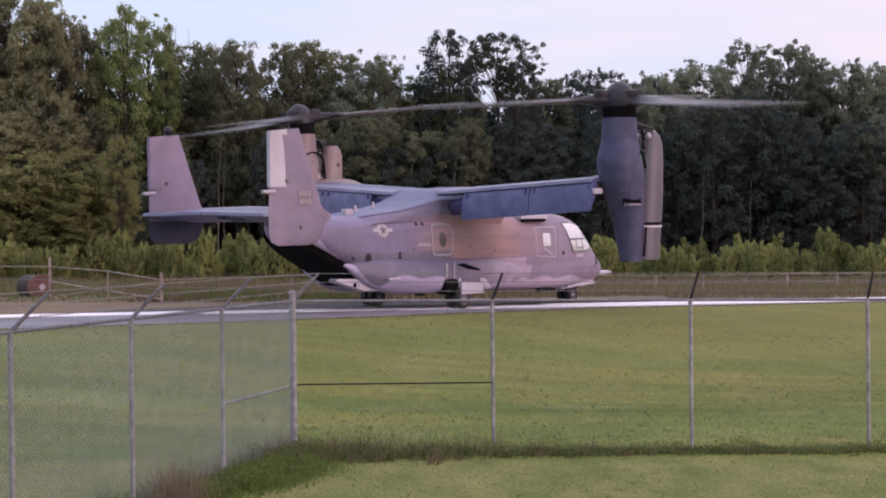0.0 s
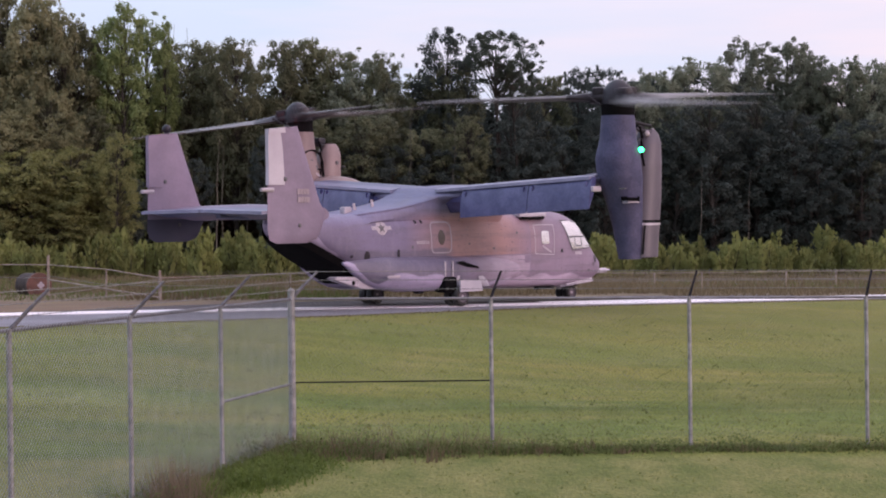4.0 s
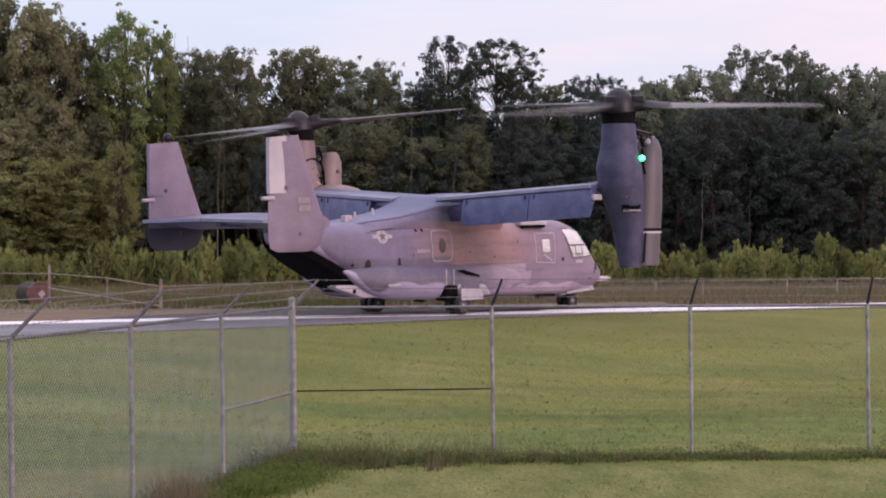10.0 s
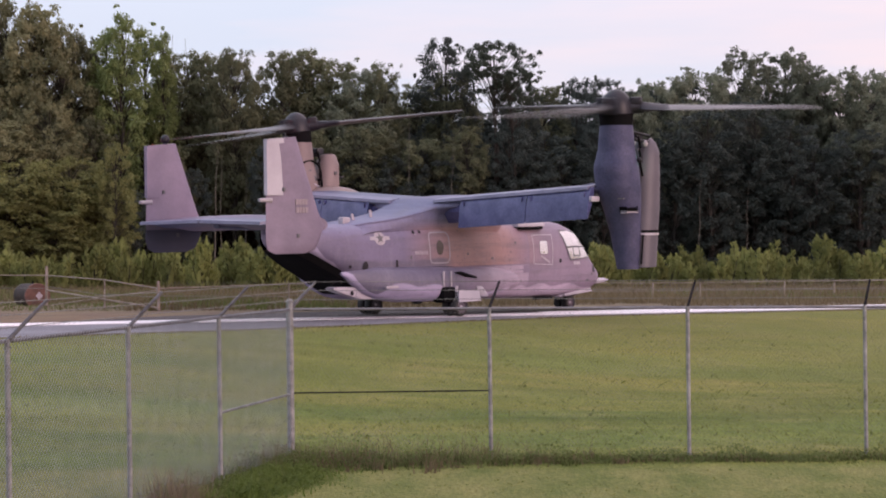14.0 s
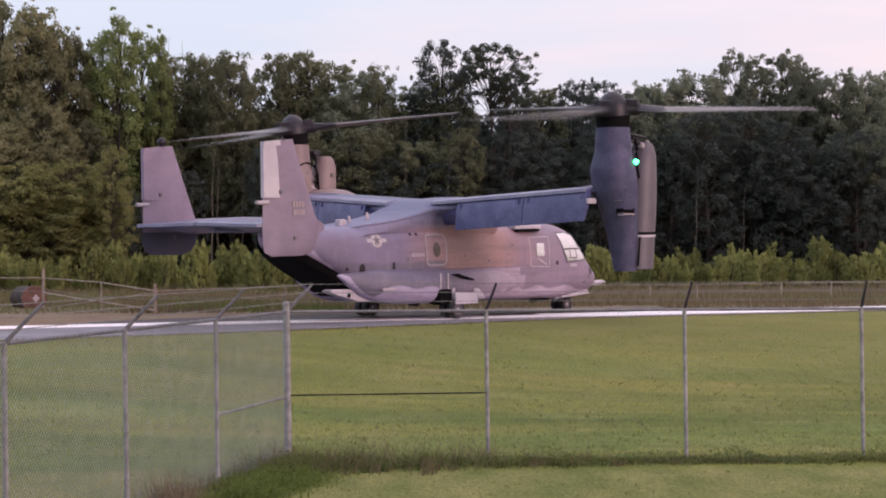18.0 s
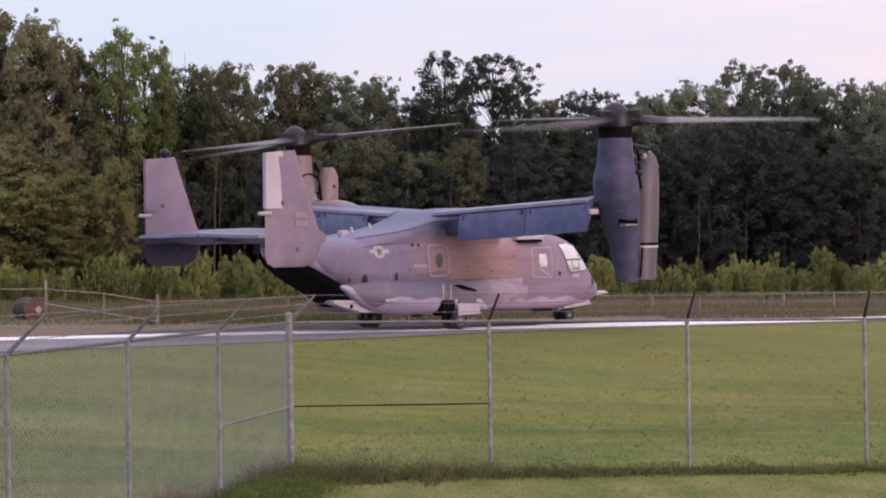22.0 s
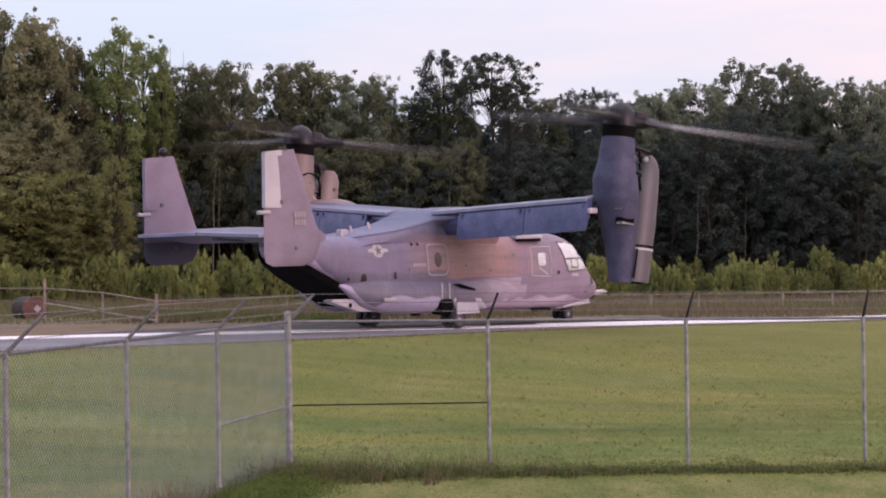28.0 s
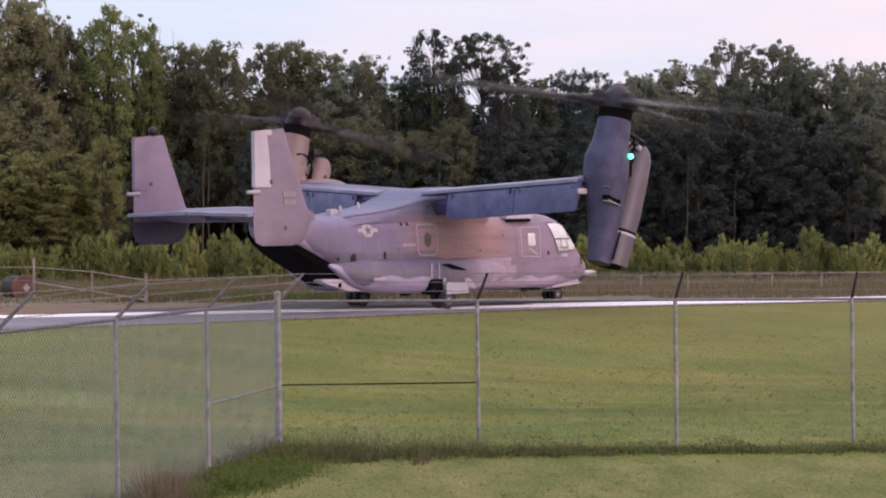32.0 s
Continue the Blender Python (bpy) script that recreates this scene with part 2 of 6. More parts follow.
FLAP_PAINT = surface("flap_paint", (0.054, 0.058, 0.147), (0.086, 0.088, 0.201), 2.2, 14, 0.26, bump=0.03, grain=0.32, spec=0.5)
PALE_EDGE = surface("pale_edge_paint", (0.163, 0.158, 0.242), (0.220, 0.211, 0.304), 1.5, 20, 0.5, bump=0.05, grain=0.2)
# sunset put into the nacelle colours: cool blue near, warm mauve cowl, tan far
SHADED_NACELLE_PAINT = surface("shaded_nacelle_paint", (0.048, 0.048, 0.102), (0.076, 0.072, 0.135), 2.4, 16, 0.6, bump=0.08, grain=0.4, spec=0.3)
SUNLIT_NACELLE_PAINT = surface("sunlit_nacelle_paint", (0.18, 0.130, 0.135), (0.22, 0.160, 0.16), 0.8, 30, 0.5, bump=0.08, grain=0.15)
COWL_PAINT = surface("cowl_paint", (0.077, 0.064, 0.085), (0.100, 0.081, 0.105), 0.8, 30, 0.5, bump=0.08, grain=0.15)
DARK_PAINT = surface("spinner_paint", (0.012, 0.010, 0.016), (0.026, 0.023, 0.032), 2, 30, 0.42, bump=0.05, grain=0.15, spec=0.3)
BLADE_PAINT = surface("blade_paint", (0.095, 0.088, 0.095), (0.130, 0.122, 0.128), 1.0, 25, 0.45, bump=0.05, grain=0.1)
BLACK = surface("black_void", (0.006, 0.006, 0.007), (0.010, 0.009, 0.010), 3, 30, 0.9, bump=0.0, spec=0.03)
RUBBER = surface("tyre_rubber", (0.018, 0.017, 0.018), (0.03, 0.028, 0.028), 4, 40, 0.8)
DECAL = surface("pale_marking", (0.33, 0.29, 0.33), (0.40, 0.355, 0.395), 6, 40, 0.6, bump=0.0)
MARKING = surface("faint_marking", (0.245, 0.195, 0.225), (0.285, 0.23, 0.26), 6, 40, 0.6, bump=0.0)
DECAL_DARK = surface("dark_marking", (0.09, 0.085, 0.10), (0.12, 0.11, 0.12), 6, 40, 0.6, bump=0.0)
GALV = surface("galvanised_steel", (0.15, 0.15, 0.152), (0.30, 0.295, 0.295), 7, 40, 0.6, 0.25, 0.1)
ARM_STEEL = surface("stained_steel", (0.07, 0.066, 0.078), (0.15, 0.145, 0.165), 6, 40, 0.65, 0.1, 0.1)
FENCE_POST = surface("weathered_post", (0.22, 0.19, 0.16), (0.33, 0.29, 0.25), 3, 30, 0.85, bump=0.3, spec=0.2)
GALV_DARK = surface("weathered_steel", (0.012, 0.011, 0.013), (0.024, 0.022, 0.026), 6, 60, 0.8, 0.0, 0.1, spec=0.05)
RAIL_DULL = surface("dull_rail", (0.12, 0.115, 0.13), (0.18, 0.175, 0.19), 6, 60, 0.6, 0.2, 0.1)
WIRE = surface("fence_wire", (0.21, 0.22, 0.26), (0.29, 0.30, 0.35), 4, 60, 0.5, 0.3, 0.0)
WIRE_DULL = surface("dull_fence_wire", (0.13, 0.13, 0.13), (0.18, 0.18, 0.17), 4, 60, 0.6, 0.2, 0.0)
BARK = surface("bark", (0.026, 0.023, 0.020), (0.052, 0.045, 0.040), 3, 30, 0.9, bump=0.5, stretch=(1, 1, 0.2), spec=0.2)
PALE_BARK = surface("pale_bark", (0.10, 0.09, 0.075), (0.19, 0.17, 0.145), 3, 30, 0.9, bump=0.5, stretch=(1, 1, 0.2), spec=0.2)
DARK_RUST = surface("dark_rust", (0.022, 0.014, 0.012), (0.045, 0.026, 0.020), 4, 30, 0.8, bump=0.2)
RUST = surface("rusty_drum", (0.085, 0.040, 0.032), (0.15, 0.072, 0.054), 3, 30, 0.7, bump=0.2)
ASPHALT = surface("asphalt", (0.135, 0.125, 0.148), (0.190, 0.178, 0.205), 0.5, 60, 0.75, bump=0.2)
# far taxiway asphalt, with the aircraft's shade put into its dark colour
SHADED_ASPHALT = surface("shaded_asphalt", (0.034, 0.029, 0.033), (0.060, 0.050, 0.053), 0.8, 50, 0.85, bump=0.3)
# light slabs; the near-white base colour also carries the grazing sky reflection
SKY_PALE_CONCRETE = surface("sky_pale_concrete", (0.74, 0.70, 0.74), (0.84, 0.80, 0.83), 0.6, 40, 0.6, bump=0.1, stretch=(0.3, 1, 1))
LEAF_OLIVE = foliage("leaf_olive", (0.172, 0.176, 0.094), (0.228, 0.212, 0.114), (0.130, 0.142, 0.074))
LEAF_GREEN = foliage("leaf_green", (0.185, 0.235, 0.085), (0.235, 0.270, 0.105), (0.140, 0.185, 0.066))
LEAF_BUSH = foliage("leaf_bush", (0.200, 0.212, 0.080), (0.255, 0.250, 0.100), (0.150, 0.165, 0.064))
LEAF_MID = foliage("leaf_mid", (0.113, 0.124, 0.074), (0.147, 0.149, 0.083), (0.083, 0.094, 0.055))
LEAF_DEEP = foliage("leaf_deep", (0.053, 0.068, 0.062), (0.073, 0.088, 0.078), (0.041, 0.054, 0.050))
LEAF_SAGE = foliage("leaf_sage", (0.147, 0.168, 0.119), (0.189, 0.204, 0.144), (0.106, 0.124, 0.092))
LEAF_PINE = foliage("leaf_pine", (0.043, 0.055, 0.040), (0.057, 0.070, 0.048), (0.031, 0.043, 0.031))
LEAF_SHRUB = foliage("leaf_shrub", (0.200, 0.222, 0.078), (0.275, 0.285, 0.102), (0.130, 0.150, 0.056))
WEED = foliage("weed_green", (0.078, 0.108, 0.030), (0.120, 0.148, 0.042), (0.12, 0.100, 0.052))
STALK = foliage("dry_stalk", (0.185, 0.145, 0.098), (0.25, 0.195, 0.135), (0.10, 0.08, 0.055))
LUSH = foliage("lush_green", (0.098, 0.135, 0.028), (0.140, 0.172, 0.042), (0.065, 0.095, 0.022))
DRY_WEED = foliage("dry_weed", (0.142, 0.113, 0.067), (0.182, 0.149, 0.084), (0.102, 0.084, 0.050))
GRASS_BLADE = foliage("grass_blade", (0.165, 0.185, 0.045), (0.200, 0.210, 0.056), (0.15, 0.17, 0.042))
GREEN_GLOW = glowing("green_glow", (0.05, 1.0, 0.26), 9.0)
RED_GLOW = glowing("red_glow", (1.0, 0.0009, 0.00005), 4400.0)


def ground_material():
    """Mown grass with mowing drifts, paler and browner patches; rough dry growth beyond the taxiway."""
    m, n, l, b = node_base("ground_grass")
    co = n.new("ShaderNodeTexCoord").outputs["Object"]
    sep = n.new("ShaderNodeSeparateXYZ")
    l.new(co, sep.inputs["Vector"])
    col = mixed(n, l, noise_fac(n, l, co, 0.22, 0.3, 0.7, 5, (0.9, 0.55, 1)), (0.112, 0.138, 0.030), (0.168, 0.174, 0.048))
    col = mixed(n, l, noise_fac(n, l, co, 0.9, 0.48, 0.85, 5, (0.6, 0.6, 1)), col, (0.205, 0.190, 0.075))
    col = mixed(n, l, noise_fac(n, l, co, 5.0, 0.54, 0.9, 5, (1.0, 0.30, 1)), col, (0.070, 0.098, 0.018))
    band = noise_fac(n, l, co, 1.0, 0.36, 0.64, 4, (0.05, 0.26, 1))
    col = mixed(n, l, 1.0, col, mixed(n, l, band, (0.82, 0.98, 0.96), (1.12, 1.03, 0.98)), "MULTIPLY")
    tuft = noise_fac(n, l, co, 3.0, 0.35, 0.7, 6, (1.2, 0.30, 1))
    col = mixed(n, l, 1.0, col, mixed(n, l, tuft, (1.05, 1.06, 1.0), (0.88, 0.90, 0.84)), "MULTIPLY")
    mow = noise_fac(n, l, co, 0.8, 0.34, 0.66, 7, (0.10, 0.42, 1))
    col = mixed(n, l, 1.0, col, mixed(n, l, mow, (0.74, 0.82, 0.72), (1.20, 1.13, 1.18)), "MULTIPLY")
    streak = noise_fac(n, l, co, 1.0, 0.32, 0.68, 4, (0.20, 1.15, 1))
    col = mixed(n, l, 1.0, col, mixed(n, l, streak, (0.76, 0.82, 0.74), (1.13, 1.10, 1.13)), "MULTIPLY")
    grain = noise_fac(n, l, co, 14.0, 0.3, 0.7, 8, (1.6, 0.5, 1))
    verge = n.new("ShaderNodeMapRange")
    verge.inputs["From Min"].default_value, verge.inputs["From Max"].default_value = 26.4, 25.6
    l.new(sep.outputs["Y"], verge.inputs["Value"])
    col = mixed(n, l, verge.outputs["Result"], col, mixed(n, l, noise_fac(n, l, co, 1.6, 0.3, 0.7, 6, (1.0, 0.4, 1)), (0.099, 0.122, 0.029), (0.194, 0.186, 0.065)))
    col = mixed(n, l, 1.0, col, mixed(n, l, grain, (0.72, 0.74, 0.70), (1.24, 1.22, 1.22)), "MULTIPLY")
    dry = n.new("ShaderNodeMapRange")
    dry.inputs["From Min"].default_value, dry.inputs["From Max"].default_value = 33.0, 48.0
    dry.inputs["To Max"].default_value = 0.55
    l.new(sep.outputs["Y"], dry.inputs["Value"])
    col = mixed(n, l, dry.outputs["Result"], col, mixed(n, l, noise_fac(n, l, co, 0.7, 0.3, 0.7, 5, (0.5, 0.8, 1)), (0.150, 0.150, 0.034), (0.215, 0.190, 0.062)))
    over = n.new("ShaderNodeVectorMath")
    over.operation = "DOT_PRODUCT"
    l.new(co, over.inputs[0])
    over.inputs[1].default_value = (-0.418, 0.909, 0.0)
    far = n.new("ShaderNodeMapRange")
    far.inputs["From Min"].default_value, far.inputs["From Max"].default_value = 51.0, 51.6
    l.new(over.outputs["Value"], far.inputs["Value"])
    rough = mixed(n, l, noise_fac(n, l, co, 0.5), (0.140, 0.110, 0.085), (0.185, 0.152, 0.096))
    col = mixed(n, l, far.outputs["Result"], col, rough)
    l.new(col, b.inputs["Base Color"])
    b.inputs["Roughness"].default_value = 0.9
    b.inputs["Specular IOR Level"].default_value = 0.15
    bp = n.new("ShaderNodeBump")
    bp.inputs["Strength"].default_value, bp.inputs["Distance"].default_value = 0.6, 0.05
    l.new(grain, bp.inputs["Height"])
    l.new(bp.outputs["Normal"], b.inputs["Normal"])
    return m


# ---------------------------------------------------------------- mesh helpers
def link(name, bm, material, parent=None, label="", smooth=False, pos=None):
    me = bpy.data.meshes.new(name)
    bm.normal_update()
    bm.to_mesh(me)
    bm.free()
    me.materials.append(material)
    if smooth:
        me.polygons.foreach_set("use_smooth", [True] * len(me.polygons))
        me.set_sharp_from_angle(angle=radians(40))
    ob = new(name, me)
    if parent is not None:
        ob.parent = parent
    if label:
        ob["label"] = label
    if pos is not None:
        ob.matrix_basis = pos
    return ob


def part(name, bm, material, parent, label="", smooth=True, pos=None):
    return link(name, bm, material, parent, label, smooth, pos)


def add_box(bm, lo, hi, bevel=0.0):
    """A box between two corners, with its edges bevelled."""
    r = bmesh.ops.create_cube(bm, size=1.0)
    vs = r["verts"]
    for v in vs:
        v.co = Vector([lo[i] + (v.co[i] + 0.5) * (hi[i] - lo[i]) for i in range(3)])
    if bevel:
        es = {e for v in vs for e in v.link_edges}
        bmesh.ops.bevel(bm, geom=list(es), offset=bevel, segments=2, affect="EDGES", profile=0.6)
    return bm


def add_rod(bm, a, b, r0, r1=None, n=8, cap=True):
    """A round bar from a to b."""
    a, b = Vector(a), Vector(b)
    r1 = r0 if r1 is None else r1
    q = (b - a).to_track_quat("Z", "Y")
    rings = []
    for p, r in ((a, r0), (b, r1)):
        rings.append([bm.verts.new(p + q @ Vector((r * math.cos(2 * math.pi * i / n), r * math.sin(2 * math.pi * i / n), 0))) for i in range(n)])
    for i in range(n):
        bm.faces.new((rings[0][i], rings[0][(i + 1) % n], rings[1][(i + 1) % n], rings[1][i]))
    if cap:
        bm.faces.new(rings[0][::-1])
        bm.faces.new(rings[1])
    return bm


def add_loft(bm, rings, close=True):
    """Skins a row of rings of points; close caps the ends."""
    vs = [[bm.verts.new(p) for p in ring] for ring in rings]
    n = len(rings[0])
    for a, b in zip(vs, vs[1:]):
        for i in range(n):
            bm.faces.new((a[i], a[(i + 1) % n], b[(i + 1) % n], b[i]))
    if close:
        bm.faces.new(vs[0][::-1])
        bm.faces.new(vs[-1])
    bmesh.ops.recalc_face_normals(bm, faces=bm.faces[:])
    return bm


def add_plate(bm, pts, thick, axis=1):
    """A flat plate: an outline of points given thickness along one axis."""
    d = Vector([thick / 2 if i == axis else 0 for i in range(3)])
    a = [bm.verts.new(Vector(p) - d) for p in pts]
    b = [bm.verts.new(Vector(p) + d) for p in pts]
    bm.faces.new(a)
    bm.faces.new(b[::-1])
    for i in range(len(pts)):
        j = (i + 1) % len(pts)
        bm.faces.new((a[i], b[i], b[j], a[j]))
    bmesh.ops.recalc_face_normals(bm, faces=bm.faces[:])
    return bm


def lerp_rows(rows, x):
    """Values between the rows (key, v1, v2, ...) at x, smoothly."""
    rows = sorted(rows)
    if x <= rows[0][0]:
        return rows[0][1:]
    for p, q in zip(rows, rows[1:]):
        if x <= q[0]:
            f = (x - p[0]) / (q[0] - p[0])
            return tuple(u + (v - u) * f for u, v in zip(p[1:], q[1:]))
    return rows[-1][1:]


def superellipse(n, hw, hh, e):
    out = []
    for i in range(n):
        a = 2 * math.pi * i / n
        c, s = math.cos(a), math.sin(a)
        out.append((hw * math.copysign(abs(c) ** (2 / e), c), hh * math.copysign(abs(s) ** (2 / e), s)))
    return out

# ---------------------------------------------------------------- ground
TAXI = radians(24.7)                                   # the taxiway's direction in the plan
TAXI_T, TAXI_N = Vector((math.cos(TAXI), math.sin(TAXI), 0)), Vector((-math.sin(TAXI), math.cos(TAXI), 0))
TAXI_O = Vector((0, 53.4, 0))
EDGE = ((-60, 22), (-24, 35), (-10.6, 42.3), (-4.3, 46.8), (4.8, 54.6), (14.4, 59.2), (40, 71), (120, 108))


def edge_y(x):
    return lerp_rows(EDGE, x)[0]


def ground_z(x, y):
    """Level taxiway; the mown field falls about a metre towards the near fence."""
    f = min(1.0, max(0.0, (edge_y(x) - 0.4 - y) / 17.0))
    f = f * f * (3 - 2 * f)
    z = -1.10 * f
    if 66 < y < 90:
        z -= 0.15 * min(1, (y - 66) / 8)
    elif y >= 90:
        z -= 0.15
    if f > 0.02:
        z += 0.03 * noise.noise(Vector((x * 0.35, y * 0.35, 0))) * min(1, f * 4)
    return z


def build_ground():
    xs = sorted(set([-900, -500, -300, -200, -140, -100, -70, -55] + [-40 + 0.8 * i for i in range(101)] + [55, 70, 100, 140, 200, 300, 500, 900]))
    ys = sorted(set([-300, -120, -50, -20, -5, 4, 10, 13] + [15 + 0.6 * i for i in range(95)] + [75, 80, 86, 92, 100, 110, 125, 150, 200, 300, 500, 900, 1600]))
    bm = bmesh.new()
    grid = [[bm.verts.new((x, y, ground_z(x, y))) for x in xs] for y in ys]
    for j in range(len(ys) - 1):
        for i in range(len(xs) - 1):
            bm.faces.new((grid[j][i], grid[j][i + 1], grid[j + 1][i + 1], grid[j + 1][i]))
    ob = link("ground", bm, ground_material(), smooth=True)
    tagged(ob, "mown green grass field with rough growth beyond", "ground", kind="structure")


def build_taxiway():
    bm = bmesh.new()
    near = [(x, edge_y(x)) for x in [-60, -40, -24, -17, -10.6, -9, -7.5, -6, -4.3, -2, 0.2, 2.5, 4.8, 7, 9.6, 12, 14.4, 20, 26, 40, 120]]
    lo, hi = [], []
    for x, y in near:
        d = TAXI_O + TAXI_T * (x / math.cos(TAXI)) + TAXI_N * 1.8
        lo.append(bm.verts.new((x, y, 0.012)))
        hi.append(bm.verts.new((d.x, d.y, 0.012)))
    for i in range(len(near) - 1):
        bm.faces.new((lo[i], lo[i + 1], hi[i + 1], hi[i]))
    tagged(link("road", bm, ASPHALT), "grey asphalt taxiway shoulder beside the grass", "taxiway", kind="structure")
    # far pavement under the aircraft, coloured dark for the shade there
    bm = bmesh.new()
    lo, hi = [], []
    for x in (-10, -6, -2, 2, 6, 10, 14):
        p = TAXI_O + TAXI_T * (x / math.cos(TAXI))
        far = lerp_rows(((-10, 2.6), (-7, 5.0), (0, 6.8), (8, 6.4), (14, 4.6)), x)[0] + 0.15 * math.sin(x * 1.7)
        lo.append(bm.verts.new((*(p + TAXI_N * 1.4).xy, 0.018)))
        hi.append(bm.verts.new((*(p + TAXI_N * far).xy, 0.018)))
    for a, b, c, d in zip(lo, lo[1:], hi[1:], hi):
        bm.faces.new((a, b, c, d))
    tagged(link("road_far", bm, SHADED_ASPHALT), "dark asphalt under the aircraft, its shade painted in", "taxiway", kind="structure")
    strip = new("pavement")
    tagged(strip, "concrete taxiway strip of long slabs, sky reflection painted pale", "taxiway", kind="structure")
    slabs = []
    for wide in (1.5, 2.45):
        bm = bmesh.new()
        add_box(bm, (-2.98, 0.0, -0.1), (2.98, wide, 0.03), 0.015)
        slab = bpy.data.meshes.new("slab")
        bm.to_mesh(slab)
        bm.free()
        slab.materials.append(SKY_PALE_CONCRETE)
        slabs.append(slab)
    for i in range(-9, 13):
        x = (i * 6.0 + 1.5) * math.cos(TAXI)
        ob = new("slab", slabs[x > 6])
        ob.parent = strip
        p = TAXI_O + TAXI_T * (i * 6.0 + 1.5) + TAXI_N * lerp_rows(((-30, 1.2), (-14, 0.9), (-6, 0.3), (0, 0.15), (6, 0.0)), x)[0]
        ob.matrix_basis = Matrix.Translation(p) @ Matrix.Rotation(TAXI, 4, "Z")


# ---------------------------------------------------------------- aircraft
AIRCRAFT = Matrix.Translation((0.093, 56.026, 0.0)) @ Matrix.Rotation(radians(44.66), 4, "Z") @ Matrix.Rotation(radians(0.59), 4, "X") @ Matrix.Rotation(radians(-1.09), 4, "Y")

# x, underside, top, half width, squareness
HULL_ROWS = ((-7.2, 2.52, 2.92, 0.18, 2.2), (-6.95, 2.30, 2.96, 0.58, 2.6), (-6.7, 2.16, 2.98, 0.82, 3.0), (-6.3, 1.98, 2.98, 1.02, 3.2), (-5.8, 1.72, 2.96, 1.12, 3.3), (-5.3, 1.47, 2.94, 1.16, 3.3),
             (-4.75, 1.18, 2.94, 1.19, 3.4), (-4.35, 0.92, 2.94, 1.20, 3.4), (-3.5, 0.64, 2.97, 1.22, 3.4), (-1.0, 0.55, 2.99, 1.25, 3.4), (2.0, 0.44, 2.90, 1.25, 3.4), (4.0, 0.38, 2.94, 1.25, 3.2),
             (4.7, 0.37, 2.90, 1.22, 3.0), (5.25, 0.38, 2.72, 1.16, 2.9), (5.7, 0.41, 2.32, 1.07, 2.8), (6.1, 0.46, 1.88, 0.95, 2.7), (6.5, 0.55, 1.56, 0.78, 2.5), (6.9, 0.68, 1.34, 0.54, 2.3), (7.15, 0.82, 1.20, 0.30, 2.1), (7.25, 0.95, 1.08, 0.10, 2.0))


def hull_side(x, z, off=0.0):
    """Half width of the hull at a station and height."""
    zb, zt, hw, e = lerp_rows(HULL_ROWS, x)
    u = min(0.999, abs((z - (zb + zt) / 2) / ((zt - zb) / 2)))
    return hw * (1 - u ** e) ** (1 / e) + off


def decal(bm, pts, off=0.012, side=-1):
    """A thin marking laid on the hull's side; pts are (x, z), filled in rings from their middle."""
    if len(pts) < 12:
        k = 4
        pts = [(p[0] + (q[0] - p[0]) * i / k, p[1] + (q[1] - p[1]) * i / k) for p, q in zip(pts, pts[1:] + pts[:1]) for i in range(k)]
    cx, cz = sum(p[0] for p in pts) / len(pts), sum(p[1] for p in pts) / len(pts)

    def on(x, z):
        return bm.verts.new((x, side * hull_side(x, z, off), z))
    rings = [[on(cx + (x - cx) * f, cz + (z - cz) * f) for x, z in pts] for f in (1.0, 0.78, 0.56, 0.34, 0.15)]
    n = len(pts)
    for p, q in zip(rings, rings[1:]):
        for i in range(n):
            bm.faces.new((p[i], p[(i + 1) % n], q[(i + 1) % n], q[i]))
    bm.faces.new(rings[-1])
    return bm


def decal_line(bm, pts, width=0.035, off=0.012, side=-1):
    """A strip along a run of (x, z) points on the hull's side."""
    for (x0, z0), (x1, z1) in zip(pts, pts[1:]):
        d = Vector((x1 - x0, z1 - z0)).normalized() * width / 2
        o = Vector((-d.y, d.x))
        k = max(1, int(math.hypot(x1 - x0, z1 - z0) / 0.25))
        prev = None
        for i in range(k + 1):
            f = i / k
            x, z = x0 + (x1 - x0) * f, z0 + (z1 - z0) * f
            row = [bm.verts.new((x + s * o.x, side * hull_side(x + s * o.x, z + s * o.y, off), z + s * o.y)) for s in (-1, 1)]
            if prev:
                bm.faces.new((prev[0], prev[1], row[1], row[0]))
            prev = row
    return bm


def rounded(x0, z0, x1, z1, r=0.12, n=5):
    pts = []
    for cx, cz, a0 in ((x1 - r, z1 - r, 0), (x0 + r, z1 - r, 90), (x0 + r, z0 + r, 180), (x1 - r, z0 + r, 270)):
        for i in range(n):
            a = radians(a0 + 90 * i / (n - 1))
            pts.append((cx + r * math.cos(a), cz + r * math.sin(a)))
    return pts


